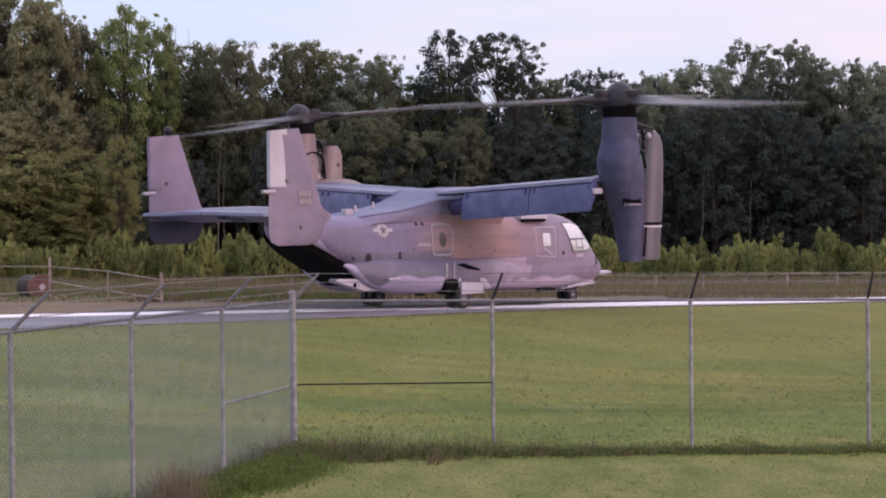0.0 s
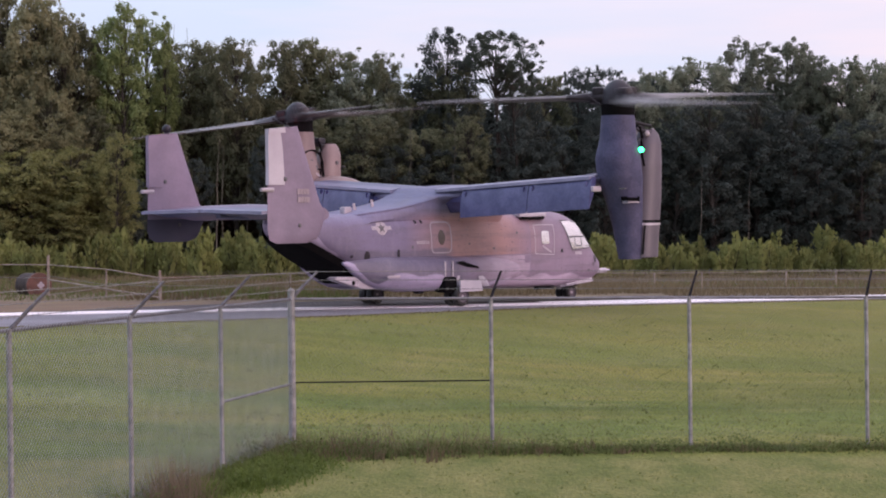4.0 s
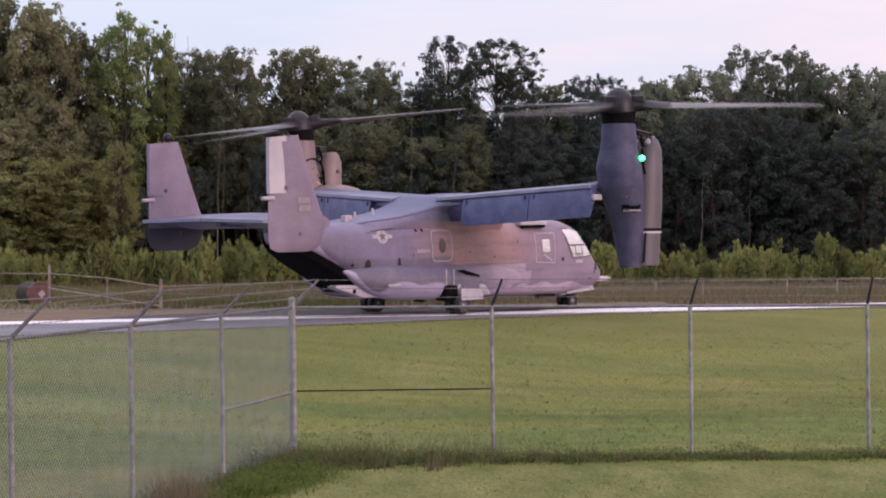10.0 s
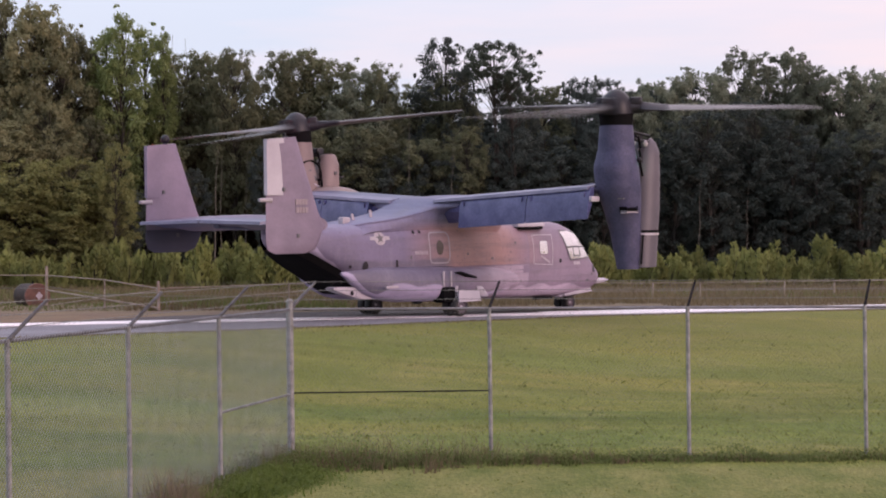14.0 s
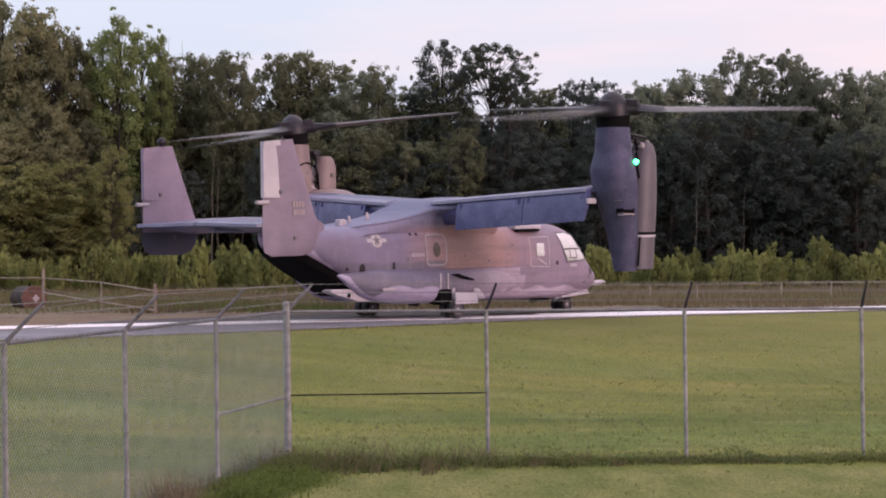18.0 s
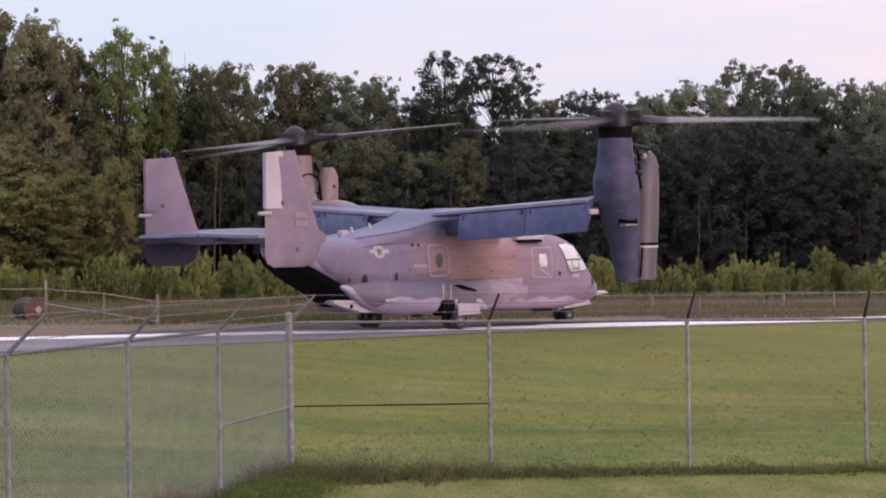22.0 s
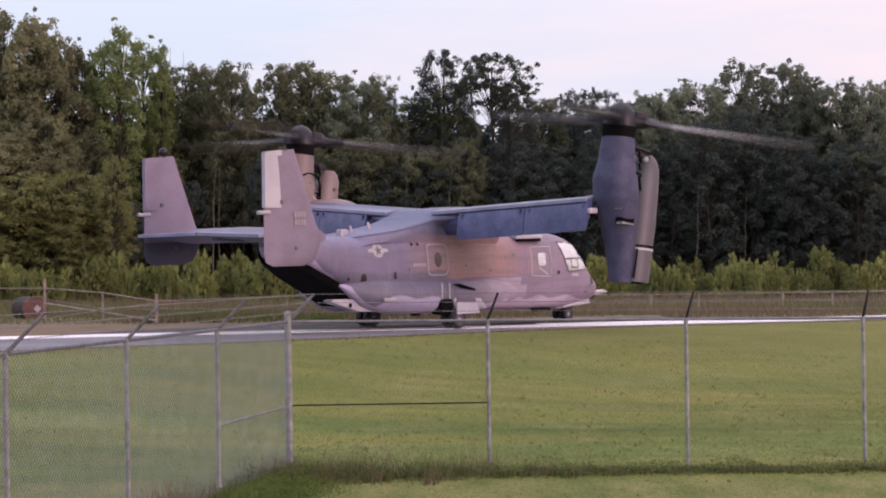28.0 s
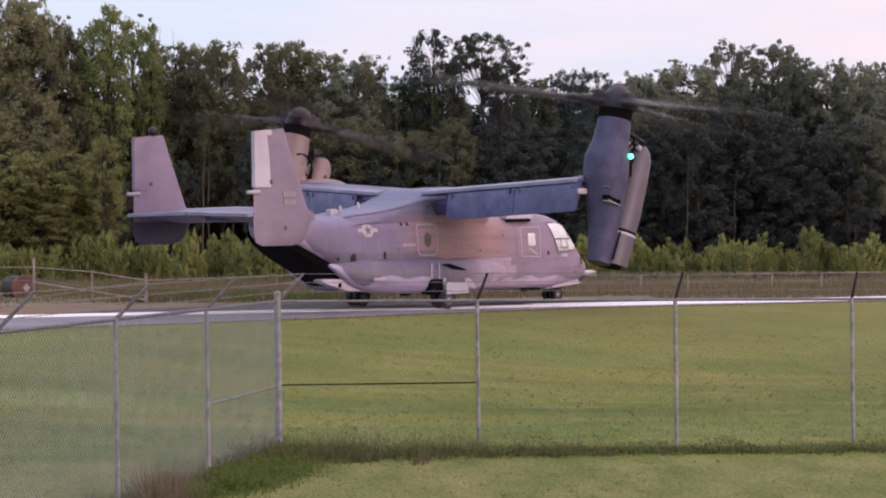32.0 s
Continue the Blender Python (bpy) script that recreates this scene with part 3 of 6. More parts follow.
def build_hull(ac):
    bm = bmesh.new()
    n, k = 40, 70
    xs = [-7.2 + 14.45 * i / k for i in range(k + 1)]
    rings = []
    for x in xs:
        zb, zt, hw, e = lerp_rows(HULL_ROWS, x)
        rings.append([(x, y, (zb + zt) / 2 + z) for y, z in superellipse(n, hw, (zt - zb) / 2, e)])
    add_loft(bm, rings)
    part("fuselage", bm, HULL, ac, "grey fuselage with pale scalloped belly and brown field")
    # open loading bay under the tail, dark inside, and its lowered ramp
    bm = bmesh.new()
    rows = ((-6.92, 2.25), (-6.3, 1.94), (-5.8, 1.68), (-5.3, 1.43), (-4.75, 1.14), (-4.4, 0.91), (-4.2, 0.84))
    prev = None
    for x, z in rows:
        zb, zt, hw, e = lerp_rows(HULL_ROWS, x)
        row = [bm.verts.new((x - 0.04, y, z + dz)) for y, dz in ((-hw * 0.95, 0.17), (-hw * 0.82, -0.03), (hw * 0.80, -0.035), (hw * 0.97, 0.12), (hw * 1.015, 0.45))]
        if prev:
            for i in range(4):
                bm.faces.new((prev[i], prev[i + 1], row[i + 1], row[i]))
        prev = row
    part("cargo_opening", bm, BLACK, ac, "dark open loading bay")
    bm = bmesh.new()
    add_loft(bm, [[(x, u, 2.92 + v) for u, v in superellipse(20, hw, hh, 2.4)] for x, hw, hh in ((-6.3, 0.7, 0.10), (-7.4, 0.50, 0.13), (-8.4, 0.34, 0.12), (-9.0, 0.12, 0.06))])
    part("tail_boom", bm, WING_PAINT, ac, "slim spine under the tailplane")
    bm = bmesh.new()
    add_plate(bm, [(-5.60, -0.85, 1.05), (-5.45, -0.85, 1.10), (-4.60, -0.85, 1.07), (-3.45, -0.85, 0.76), (-3.60, -0.85, 0.66), (-4.45, -0.85, 0.70), (-5.40, -0.85, 0.96)], 0.40)
    bmesh.ops.bevel(bm, geom=bm.edges[:], offset=0.02, segments=2, affect="EDGES")
    ramp = part("ramp", bm, PALE_PAINT, ac, "lowered pale loading ramp")
    bm = bmesh.new()
    add_rod(bm, (-4.70, -1.04, 0.80), (-4.55, -1.02, 1.26), 0.038)
    part("ramp_strut", bm, PALE_PAINT, ramp)
    bm = bmesh.new()
    add_rod(bm, (-4.86, -1.055, 0.90), (-4.86, -1.07, 0.90), 0.07, 0.05, 12)
    part("ramp_pivot", bm, BLACK, ramp, "dark pivot hole")


def build_hull_details(ac):
    # windscreen and side glass
    glass = surface("cockpit_glass", (0.70, 0.66, 0.66), (0.76, 0.72, 0.72), 3, 40, 0.16, 0.9, 0.0, grain=0.06)
    for side in (-1, 1):
        bm = bmesh.new()
        decal(bm, [(4.28, 2.58), (4.75, 2.60), (5.22, 2.50), (5.62, 2.08), (5.0, 2.09), (4.50, 2.09)], 0.018, side)
        part("windscreen_pane", bm, glass, ac, "sky-reflecting cockpit window", False)
        bm = bmesh.new()
        decal(bm, [(4.52, 2.04), (5.1, 2.04), (5.66, 2.03), (5.92, 1.72), (5.3, 1.68), (4.70, 1.66)], 0.018, side)
        part("windscreen_pane", bm, glass, ac, "sky-reflecting cockpit window", False)
        bm = bmesh.new()
        decal_line(bm, [(4.25, 2.62), (5.24, 2.55), (5.97, 1.70), (4.67, 1.62), (4.25, 2.62)], 0.035, 0.022, side)
        decal_line(bm, [(4.49, 2.065), (5.66, 2.055)], 0.04, 0.024, side)
        decal_line(bm, [(5.18, 2.05), (5.22, 1.76), (4.86, 1.77), (4.82, 2.05)], 0.04, 0.024, side)
        part("window_frame", bm, DECAL_DARK, ac, "dark window frame", False)
        bm = bmesh.new()
        decal(bm, rounded(3.16, 1.86, 3.52, 2.28, 0.06), 0.018, side)
        part("side_window", bm, glass, ac, "small cockpit side window", False)
        bm = bmesh.new()
        decal_line(bm, [(2.85, 2.48), (2.85, 1.55), (3.75, 1.50), (3.80, 2.48), (2.85, 2.48)], 0.03, 0.014, side)
        decal_line(bm, [(3.2, 1.80), (3.62, 1.58)], 0.06, 0.016, side)
        part("crew_hatch", bm, DECAL, ac, "pale outlined crew hatch", False)
        # cabin door with a round window
        bm = bmesh.new()
        decal(bm, rounded(-1.80, 1.74, -1.04, 2.60, 0.14), 0.020, side)
        door = part("cabin_door", bm, HULL, ac, "cabin door with pale outline and round window", False)
        bm = bmesh.new()
        r = rounded(-1.84, 1.70, -1.00, 2.64, 0.16)
        decal_line(bm, r + r[:1], 0.045, 0.026, side)
        part("door_outline", bm, DECAL, door, "pale door outline", False)
        bm = bmesh.new()
        decal(bm, [(-1.42 + 0.15 * math.cos(radians(a)), 2.17 + 0.23 * math.sin(radians(a))) for a in range(0, 360, 24)], 0.030, side)
        part("round_window", bm, surface("tinted_pane", (0.05, 0.035, 0.03), (0.07, 0.05, 0.04), 4, 30, 0.15, bump=0), door, "dark round window", False)
        # national star in a pale disc with side bars
        bm = bmesh.new()
        cx, cz = -3.83, 2.50
        decal(bm, [(cx + 0.215 * math.cos(radians(a)), cz + 0.215 * math.sin(radians(a))) for a in range(0, 360, 20)], 0.014, side)
        for s in (-1, 1):
            decal(bm, [(cx + s * 0.19, cz + 0.055), (cx + s * 0.39, cz + 0.055), (cx + s * 0.39, cz - 0.055), (cx + s * 0.19, cz - 0.055)], 0.014, side)
        disc = part("roundel", bm, DECAL, ac, "pale roundel with side bars", False)
        bm = bmesh.new()
        pts = []
        for i in range(10):
            a, rr = radians(90 + 36 * i), 0.165 if i % 2 == 0 else 0.066
            pts.append((cx + rr * math.cos(a), cz + rr * math.sin(a)))
        decal(bm, pts, 0.022, side)
        part("star", bm, DECAL_DARK, disc, "grey star", False)
        bm = bmesh.new()
        for i in range(6):
            decal(bm, [(-2.45 + 0.09 * i, 1.98), (-2.45 + 0.09 * i + 0.065, 1.98), (-2.45 + 0.09 * i + 0.065, 2.08), (-2.45 + 0.09 * i, 2.08)], 0.014, side)
        part("stencil_bars", bm, DECAL, ac, "pale stencilled bars", False)
        # round port and small vents on the quarter
        bm = bmesh.new()
        decal(bm, [(-4.45 + 0.11 * math.cos(radians(a)), 1.66 + 0.17 * math.sin(radians(a))) for a in range(0, 360, 24)], 0.016, side)
        part("porthole", bm, DARK_PAINT, ac, "dark oval port", False)
        bm = bmesh.new()
        decal_line(bm, [(2.3, 1.55), (-2.6, 1.58)], 0.022, 0.012, side)
        decal_line(bm, [(2.62, 2.7), (2.62, 0.95)], 0.022, 0.012, side)
        decal_line(bm, [(4.6, 1.35), (2.0, 1.38)], 0.022, 0.012, side)
        strip = bmesh.new()
        decal_line(strip, [(-2.42, 2.92), (-2.36, 2.58)], 0.045, 0.016, side)
        part("pale_strip", strip, DECAL, ac, "pale sealing strip", False)
        part("panel_seams", bm, DECAL_DARK if side > 0 else FIN_PAINT, ac, "fine panel seams", False)
        for x, z, w in ((4.72, 2.08, 0.07), (4.15, 1.62, 0.07), (-2.15, 2.66, 0.06), (-2.4, 2.66, 0.06), (-5.0, 1.68, 0.05)):
            bm = bmesh.new()
            decal(bm, [(x + w * math.cos(radians(a)), z + w * math.sin(radians(a))) for a in range(0, 360, 45)], 0.014, side)
            part("vent", bm, DARK_PAINT, ac, "dark vent", False)
        bm = bmesh.new()
        decal(bm, [(2.35, 1.28), (2.6, 1.28), (2.6, 1.52), (2.35, 1.52)], 0.014, side)
        part("access_panel", bm, FIN_PAINT, ac, "darker access panel", False)
    # roof hatch, aerials and lumps
    bm = bmesh.new()
    add_box(bm, (2.28, -1.12, 2.74), (3.55, -0.60, 2.88), 0.04)
    part("roof_hatch", bm, PALE_PAINT, ac, "raised pale roof panel")
    bm = bmesh.new()
    add_box(bm, (2.34, -1.19, 2.66), (3.38, -1.00, 2.755), 0.03)
    part("roof_inlet", bm, BLACK, ac, "dark roof inlet")
    for x, y, w, h in ((-4.30, -0.1, 0.15, 0.09),):
        bm = bmesh.new()
        add_box(bm, (x - w, y - 0.12, 2.90), (x + w, y + 0.12, 3.05 + h), 0.05)
        part("dorsal_fairing", bm, DECAL, ac, "pale dorsal housing")
    for x, h in ((-3.90, 0.23), (-3.17, 0.34)):
        bm = bmesh.new()
        add_plate(bm, [(x, 0, 2.95), (x + 0.15, 0, 2.95), (x + 0.05, 0, 3.01 + h), (x - 0.03, 0, 3.01 + h)], 0.03)
        part("blade_aerial", bm, DECAL, ac, "pale blade aerial", False)
    # nose: ball turret, probe
    bm = bmesh.new()
    add_rod(bm, (6.75, -0.42, 0.84), (7.32, -0.46, 0.86), 0.10, 0.075, 12)
    add_rod(bm, (7.32, -0.46, 0.86), (7.48, -0.47, 0.86), 0.045, 0.035, 10)
    part("refuelling_probe", bm, PALE_PAINT, ac, "pale refuelling probe")
    bm = bmesh.new()
    bmesh.ops.create_uvsphere(bm, u_segments=16, v_segments=10, radius=0.24, matrix=Matrix.Translation((6.55, 0.35, 0.55)))
    part("sensor_turret", bm, DARK_PAINT, ac, "dark sensor ball")
    bm = bmesh.new()
    add_plate(bm, [(4.6, -0.4, 0.38), (6.3, -0.4, 0.52), (6.25, -0.4, 0.60), (4.6, -0.4, 0.45)], 0.8)
    bmesh.ops.bevel(bm, geom=bm.edges[:], offset=0.02, segments=1, affect="EDGES")
    part("chin_fairing", bm, PALE_PAINT, ac, "pale chin fairing")
    bm = bmesh.new()
    add_box(bm, (3.3, -0.95, 0.36), (4.1, -0.75, 0.46), 0.02)
    part("belly_slot", bm, BLACK, ac, "dark slot under the belly")
    bm = bmesh.new()
    add_box(bm, (-1.62, -0.42, 0.42), (-1.36, -0.18, 0.62), 0.04)
    part("belly_aerial", bm, DARK_PAINT, ac, "small dark aerial under the belly")
    bm = bmesh.new()
    add_rod(bm, (4.7, -0.92, 0.46), (6.25, -0.72, 0.62), 0.035, 0.03, 8)
    part("chin_rail", bm, PALE_PAINT, ac, "pale rail along the chin")
    for x, z, w, h, m, lab in ((6.25, 1.30, 0.10, 0.12, DARK_PAINT, "dark nose sensor"), (5.05, 1.52, 0.20, 0.05, DECAL, "pale nose stripe"), (6.05, 1.12, 0.05, 0.05, DECAL_DARK, "dark nose port"), (5.75, 0.92, 0.08, 0.04, DECAL_DARK, "dark nose port"), (0.9, 1.78, 0.05, 0.03, DECAL_DARK, "dark port"), (2.0, 2.25, 0.04, 0.04, DECAL_DARK, "dark port"), (-0.2, 1.95, 0.04, 0.03, DECAL_DARK, "dark port"), (-3.2, 1.72, 0.05, 0.12, DARK_PAINT, "dark quarter vent"), (-2.62, 1.9, 0.04, 0.05, DECAL_DARK, "dark port")):
        bm = bmesh.new()
        decal(bm, [(x - w, z - h), (x + w, z - h), (x + w * 0.8, z + h), (x - w, z + h)], 0.016, -1)
        part("nose_fitting" if x > 4 else "hull_port", bm, m, ac, lab, False)
    # sponsons
    for side in (-1, 1):
        bm = bmesh.new()
        rows = ((-5.3, 0.05, 0.04, 1.50), (-5.1, 0.12, 0.11, 1.44), (-4.9, 0.18, 0.20, 1.37), (-4.5, 0.29, 0.36, 1.25), (-4.0, 0.46, 0.48, 1.18), (-3.6, 0.58, 0.51, 1.13), (-3.2, 0.69, 0.53, 1.10), (-1.0, 0.72, 0.54, 1.06), (0.4, 0.66, 0.50, 1.06), (1.3, 0.42, 0.40, 1.08), (2.1, 0.18, 0.24, 1.10), (2.5, 0.04, 0.10, 1.10))
        rings = []
        for i in range(41):
            x = -5.3 + 7.8 * i / 40
            ry, rz, zc = lerp_rows(rows, x)
            rings.append([(x, side * 1.06 + u, zc + v) for u, v in superellipse(32, ry, rz, 2.4)])
        add_loft(bm, rings)
        sp = part("sponson", bm, HULL, ac, "bulged grey side sponson")
        bm = bmesh.new()
        add_loft(bm, [[(x, side * (1.15 + 0.58), z)for x, z in ((-1.30 + d, 1.42 - d * 0.2), (-1.0, 1.44 - d), (-0.35 - d, 1.26), (-0.30 - d, 1.20 + d), (-0.8, 1.26 + d))] for d in (0.0,)] + [[(x, side * (1.15 + 0.645), z) for x, z in ((-1.28, 1.41), (-1.0, 1.43), (-0.37, 1.26), (-0.32, 1.21), (-0.8, 1.27))]])
        part("side_intake", bm, BLACK, sp, "dark side intake", False)
        bm = bmesh.new()
        add_box(bm, (-4.15, side * 1.75 - 0.03, 1.02), (-3.65, side * 1.75 + 0.03, 1.10), 0.02)
        part("light_strip", bm, DECAL, sp, "pale formation light strip")
        for x in (-1.78, -1.46):
            bm = bmesh.new()
            add_box(bm, (x - 0.028, side * 1.775 - 0.02, 0.98), (x + 0.028, side * 1.775 + 0.02, 1.46), 0.006)
            part("sponson_strip", bm, DECAL, sp, "pale vertical strip")
        bm = bmesh.new()
        add_loft(bm, [[(x, side * (1.66 + v), z + u) for u, v in superellipse(12, hh, hw, 2.0)] for x, z, hh, hw in ((-0.30, 0.86, 0.20, 0.10), (-0.05, 0.80, 0.19, 0.11), (0.14, 0.70, 0.10, 0.07), (0.24, 0.64, 0.03, 0.03))])
        part("gear_fairing", bm, PALE_PAINT, sp, "pale pointed fairing before the gear door")
        bm = bmesh.new()
        add_box(bm, (-1.86, side * 1.60 - 0.27, 0.50), (-1.34, side * 1.60 + 0.27, 0.98), 0.10)
        part("wheel_well", bm, BLACK, ac, "dark open wheel well")
        bm = bmesh.new()
        add_plate(bm, [(-1.36, side * 1.98, 0.88), (-0.44, side * 1.95, 0.84), (-0.44, side * 2.04, 0.52), (-1.42, side * 2.06, 0.52)], 0.05)
        part("gear_door", bm, PALE_PAINT, ac, "pale open gear door", False)


def wheel_mesh(r, w):
    tyre = bmesh.new()
    n = 24
    prof = ((r * 0.62, -w / 2), (r * 0.86, -w / 2), (r * 0.97, -w * 0.36), (r, 0), (r * 0.97, w * 0.36), (r * 0.86, w / 2), (r * 0.62, w / 2))
    rings = [[(q * math.cos(2 * math.pi * i / n), y, q * math.sin(2 * math.pi * i / n)) for i in range(n)] for q, y in prof]
    add_loft(tyre, rings, False)
    rim = bmesh.new()
    prof = ((0.02, -w * 0.30), (r * 0.30, -w * 0.42), (r * 0.50, -w * 0.34), (r * 0.63, -w * 0.50), (r * 0.63, w * 0.50), (r * 0.50, w * 0.34), (r * 0.30, w * 0.42), (0.02, w * 0.30))
    add_loft(rim, [[(q * math.cos(2 * math.pi * i / n), y, q * math.sin(2 * math.pi * i / n)) for i in range(n)] for q, y in prof])
    return tyre, rim


def build_gear(ac):
    for x, y, r, gap, top, lift in ((5.75, 0.0, 0.25, 0.17, 0.75, -0.097), (-1.25, -1.72, 0.30, 0.18, 1.0, 0.072), (-1.42, 1.95, 0.31, 0.18, 1.0, 0.017)):
        c = r + lift
        bm = bmesh.new()
        add_rod(bm, (x, y, c), (x + 0.05, y, top), 0.06, 0.08, 12)
        add_rod(bm, (x, y - gap - 0.1, c), (x, y + gap + 0.1, c), 0.045, n=10)
        add_rod(bm, (x, y, c + 0.25), (x + 0.45, y, top), 0.035)
        leg = part("gear_leg", bm, PALE_PAINT, ac, "pale landing gear leg")
        for s in (-1, 1):
            tyre, rim = wheel_mesh(r, 0.24)
            t = part("wheel", tyre, RUBBER, leg, "black tyre", pos=pose(x, y + s * gap, c))
            part("rim", rim, COWL_PAINT, leg, "grey wheel rim", pos=pose(x, y + s * gap, c))


def airfoil(x0, x1, zc, thick, n=14):
    """Closed section from the leading edge x0 to the trailing edge x1 (x0 > x1)."""
    up, lo = [], []
    for i in range(n + 1):
        f = (1 - math.cos(math.pi * i / n)) / 2
        t = thick * (2.97 * math.sqrt(f) - 1.26 * f - 3.516 * f ** 2 + 2.843 * f ** 3 - 1.0 * f ** 4) * 0.98
        x = x0 + (x1 - x0) * f
        up.append((x, zc + max(t, 0.008) * 0.55))
        lo.append((x, zc - max(t, 0.008) * 0.45))
    return up + lo[-1:0:-1]


def build_wing(ac):
    def sec(y):
        f = abs(y) / 6.6
        return (0.55 + 0.60 * f, -1.50 + 0.65 * f, 3.46 + 0.36 * f)
    for side in (-1, 1):
        bm = bmesh.new()
        rings = []
        for i in range(13):
            y = side * 6.7 * i / 12
            x0, x1, zc = sec(y)
            rings.append([(x, y, z) for x, z in airfoil(x0, x1, zc, 0.46)])
        add_loft(bm, rings)
        part("wing", bm, WING_PAINT, ac, "blue-grey wing panel")
        bm = bmesh.new()
        rings = []
        for i in range(5):
            y = side * (1.0 + 5.75 * i / 4)
            x0, x1, zc = sec(y)
            rings.append([(x1 + 0.42, y, zc + 0.205), (x1 - 0.03, y, zc + 0.125), (x1 - 0.045, y, zc + 0.035), (x1 + 0.42, y, zc + 0.06)])
        add_loft(bm, rings)
        part("trailing_edge", bm, PALE_EDGE, ac, "pale wing trailing edge strip", False)
        for a, b in ((2.08, 4.58), (4.61, 6.82)):
            bm = bmesh.new()
            rings = []
            for i in range(5):
                y = side * (a + (b - a) * i / 4)
                x0, x1, zc = sec(y)
                q = Matrix.Rotation(radians(-74), 3, "Y")
                ring = []
                for u, v in airfoil(0.10, -0.86, 0.0, 0.20, 10):
                    p = q @ Vector((u, 0, v))
                    ring.append((x1 + 0.10 + p.x, y, zc + 0.02 + p.z))
                rings.append(ring)
            add_loft(bm, rings)
            flap = part("flaperon", bm, FLAP_PAINT, ac, "drooped blue-grey flaperon")
            for y in (a + 0.15, b - 0.15):
                bm = bmesh.new()
                x0, x1, zc = sec(y)
                add_box(bm, (x1 - 0.10, side * y - 0.014, zc - 0.16), (x1 + 0.30, side * y + 0.014, zc - 0.02), 0.005)
                part("flap_hinge", bm, FLAP_PAINT, flap, "hinge arm")
        bm = bmesh.new()
        bmesh.ops.create_uvsphere(bm, u_segments=24, v_segments=14, radius=1.0, matrix=Matrix.Translation((0.95, 6.40, 3.76) if side > 0 else (0.15, -6.45, 3.88)) @ Matrix.Diagonal((1.20, 0.80, 0.42, 1) if side > 0 else (0.9, 0.60, 0.20, 1)))
        part("pivot_fairing", bm, SUNLIT_NACELLE_PAINT if side > 0 else SHADED_NACELLE_PAINT, ac, "rounded fairing at the nacelle's pivot")
        bm = bmesh.new()
        x0, x1, zc = sec(6.5)
        add_box(bm, (x1 - 0.02, side * 6.78 - 0.13, zc - 0.30), (x1 + 0.35, side * 6.78 + 0.13, zc - 0.14), 0.04)
        part("tip_fairing", bm, PALE_PAINT, ac, "pale wing tip fairing")
    # fairing over the wing's middle: station, height of its outer edge, top, half width, squareness
    rows = ((-4.6, 2.86, 2.89, 0.60, 2.0), (-4.1, 2.97, 3.01, 0.98, 2.3), (-3.55, 3.02, 3.07, 1.04, 2.3), (-2.95, 3.09, 3.15, 1.08, 2.3), (-2.55, 3.16, 3.23, 1.10, 2.3), (-1.95, 3.28, 3.38, 1.13, 2.2), (-1.45, 3.40, 3.58, 1.20, 2.1),
            (-1.15, 3.49, 3.69, 2.08, 2.3), (0.3, 3.42, 3.80, 2.07, 2.5), (0.9, 3.30, 3.66, 1.7, 2.3), (1.5, 3.05, 3.26, 1.1, 2.0), (1.9, 2.90, 2.96, 0.6, 2.0))
    bm = bmesh.new()
    rings = []
    for i in range(57):
        x = -4.6 + 6.5 * i / 56
        zc, zt, hw, e = lerp_rows(rows, x)
        upper = [(u, zc + v) for u, v in superellipse(40, hw, zt - zc, e) if v >= -1e-6]
        foot = min(hw * 0.98, 1.20) if x > -1.2 else hull_side(x, 2.62, 0.012)
        lower = [(-hw * 0.985, zc - 0.05), (-(hw * 0.45 + foot * 0.55), zc - 0.12), (-foot, zc - 0.28), (-foot * 0.9, 2.60), (foot * 0.9, 2.60), (foot, zc - 0.28), (hw * 0.45 + foot * 0.55, zc - 0.12), (hw * 0.985, zc - 0.05)]
        rings.append([(x, u, v) for u, v in upper + lower])
    add_loft(bm, rings)
    part("wing_fairing", bm, HULL, ac, "smooth grey fairing over the wing root")
    # blue walls that close the wing's back between the fairing and the flaps
    for side in (-1, 1):
        bm = bmesh.new()
        add_loft(bm, [[(x, side * y, z) for x, z in ((-1.22, 3.46), (-1.18, 3.25), (-0.92, zb), (-0.80, zb), (-0.98, 3.46))] for y, zb in ((0.70, 2.92), (1.4, 2.92), (1.9, 2.98), (2.06, 3.12))])
        part("wing_root_panel", bm, FLAP_PAINT, ac, "blue-grey panel behind the wing root", False)


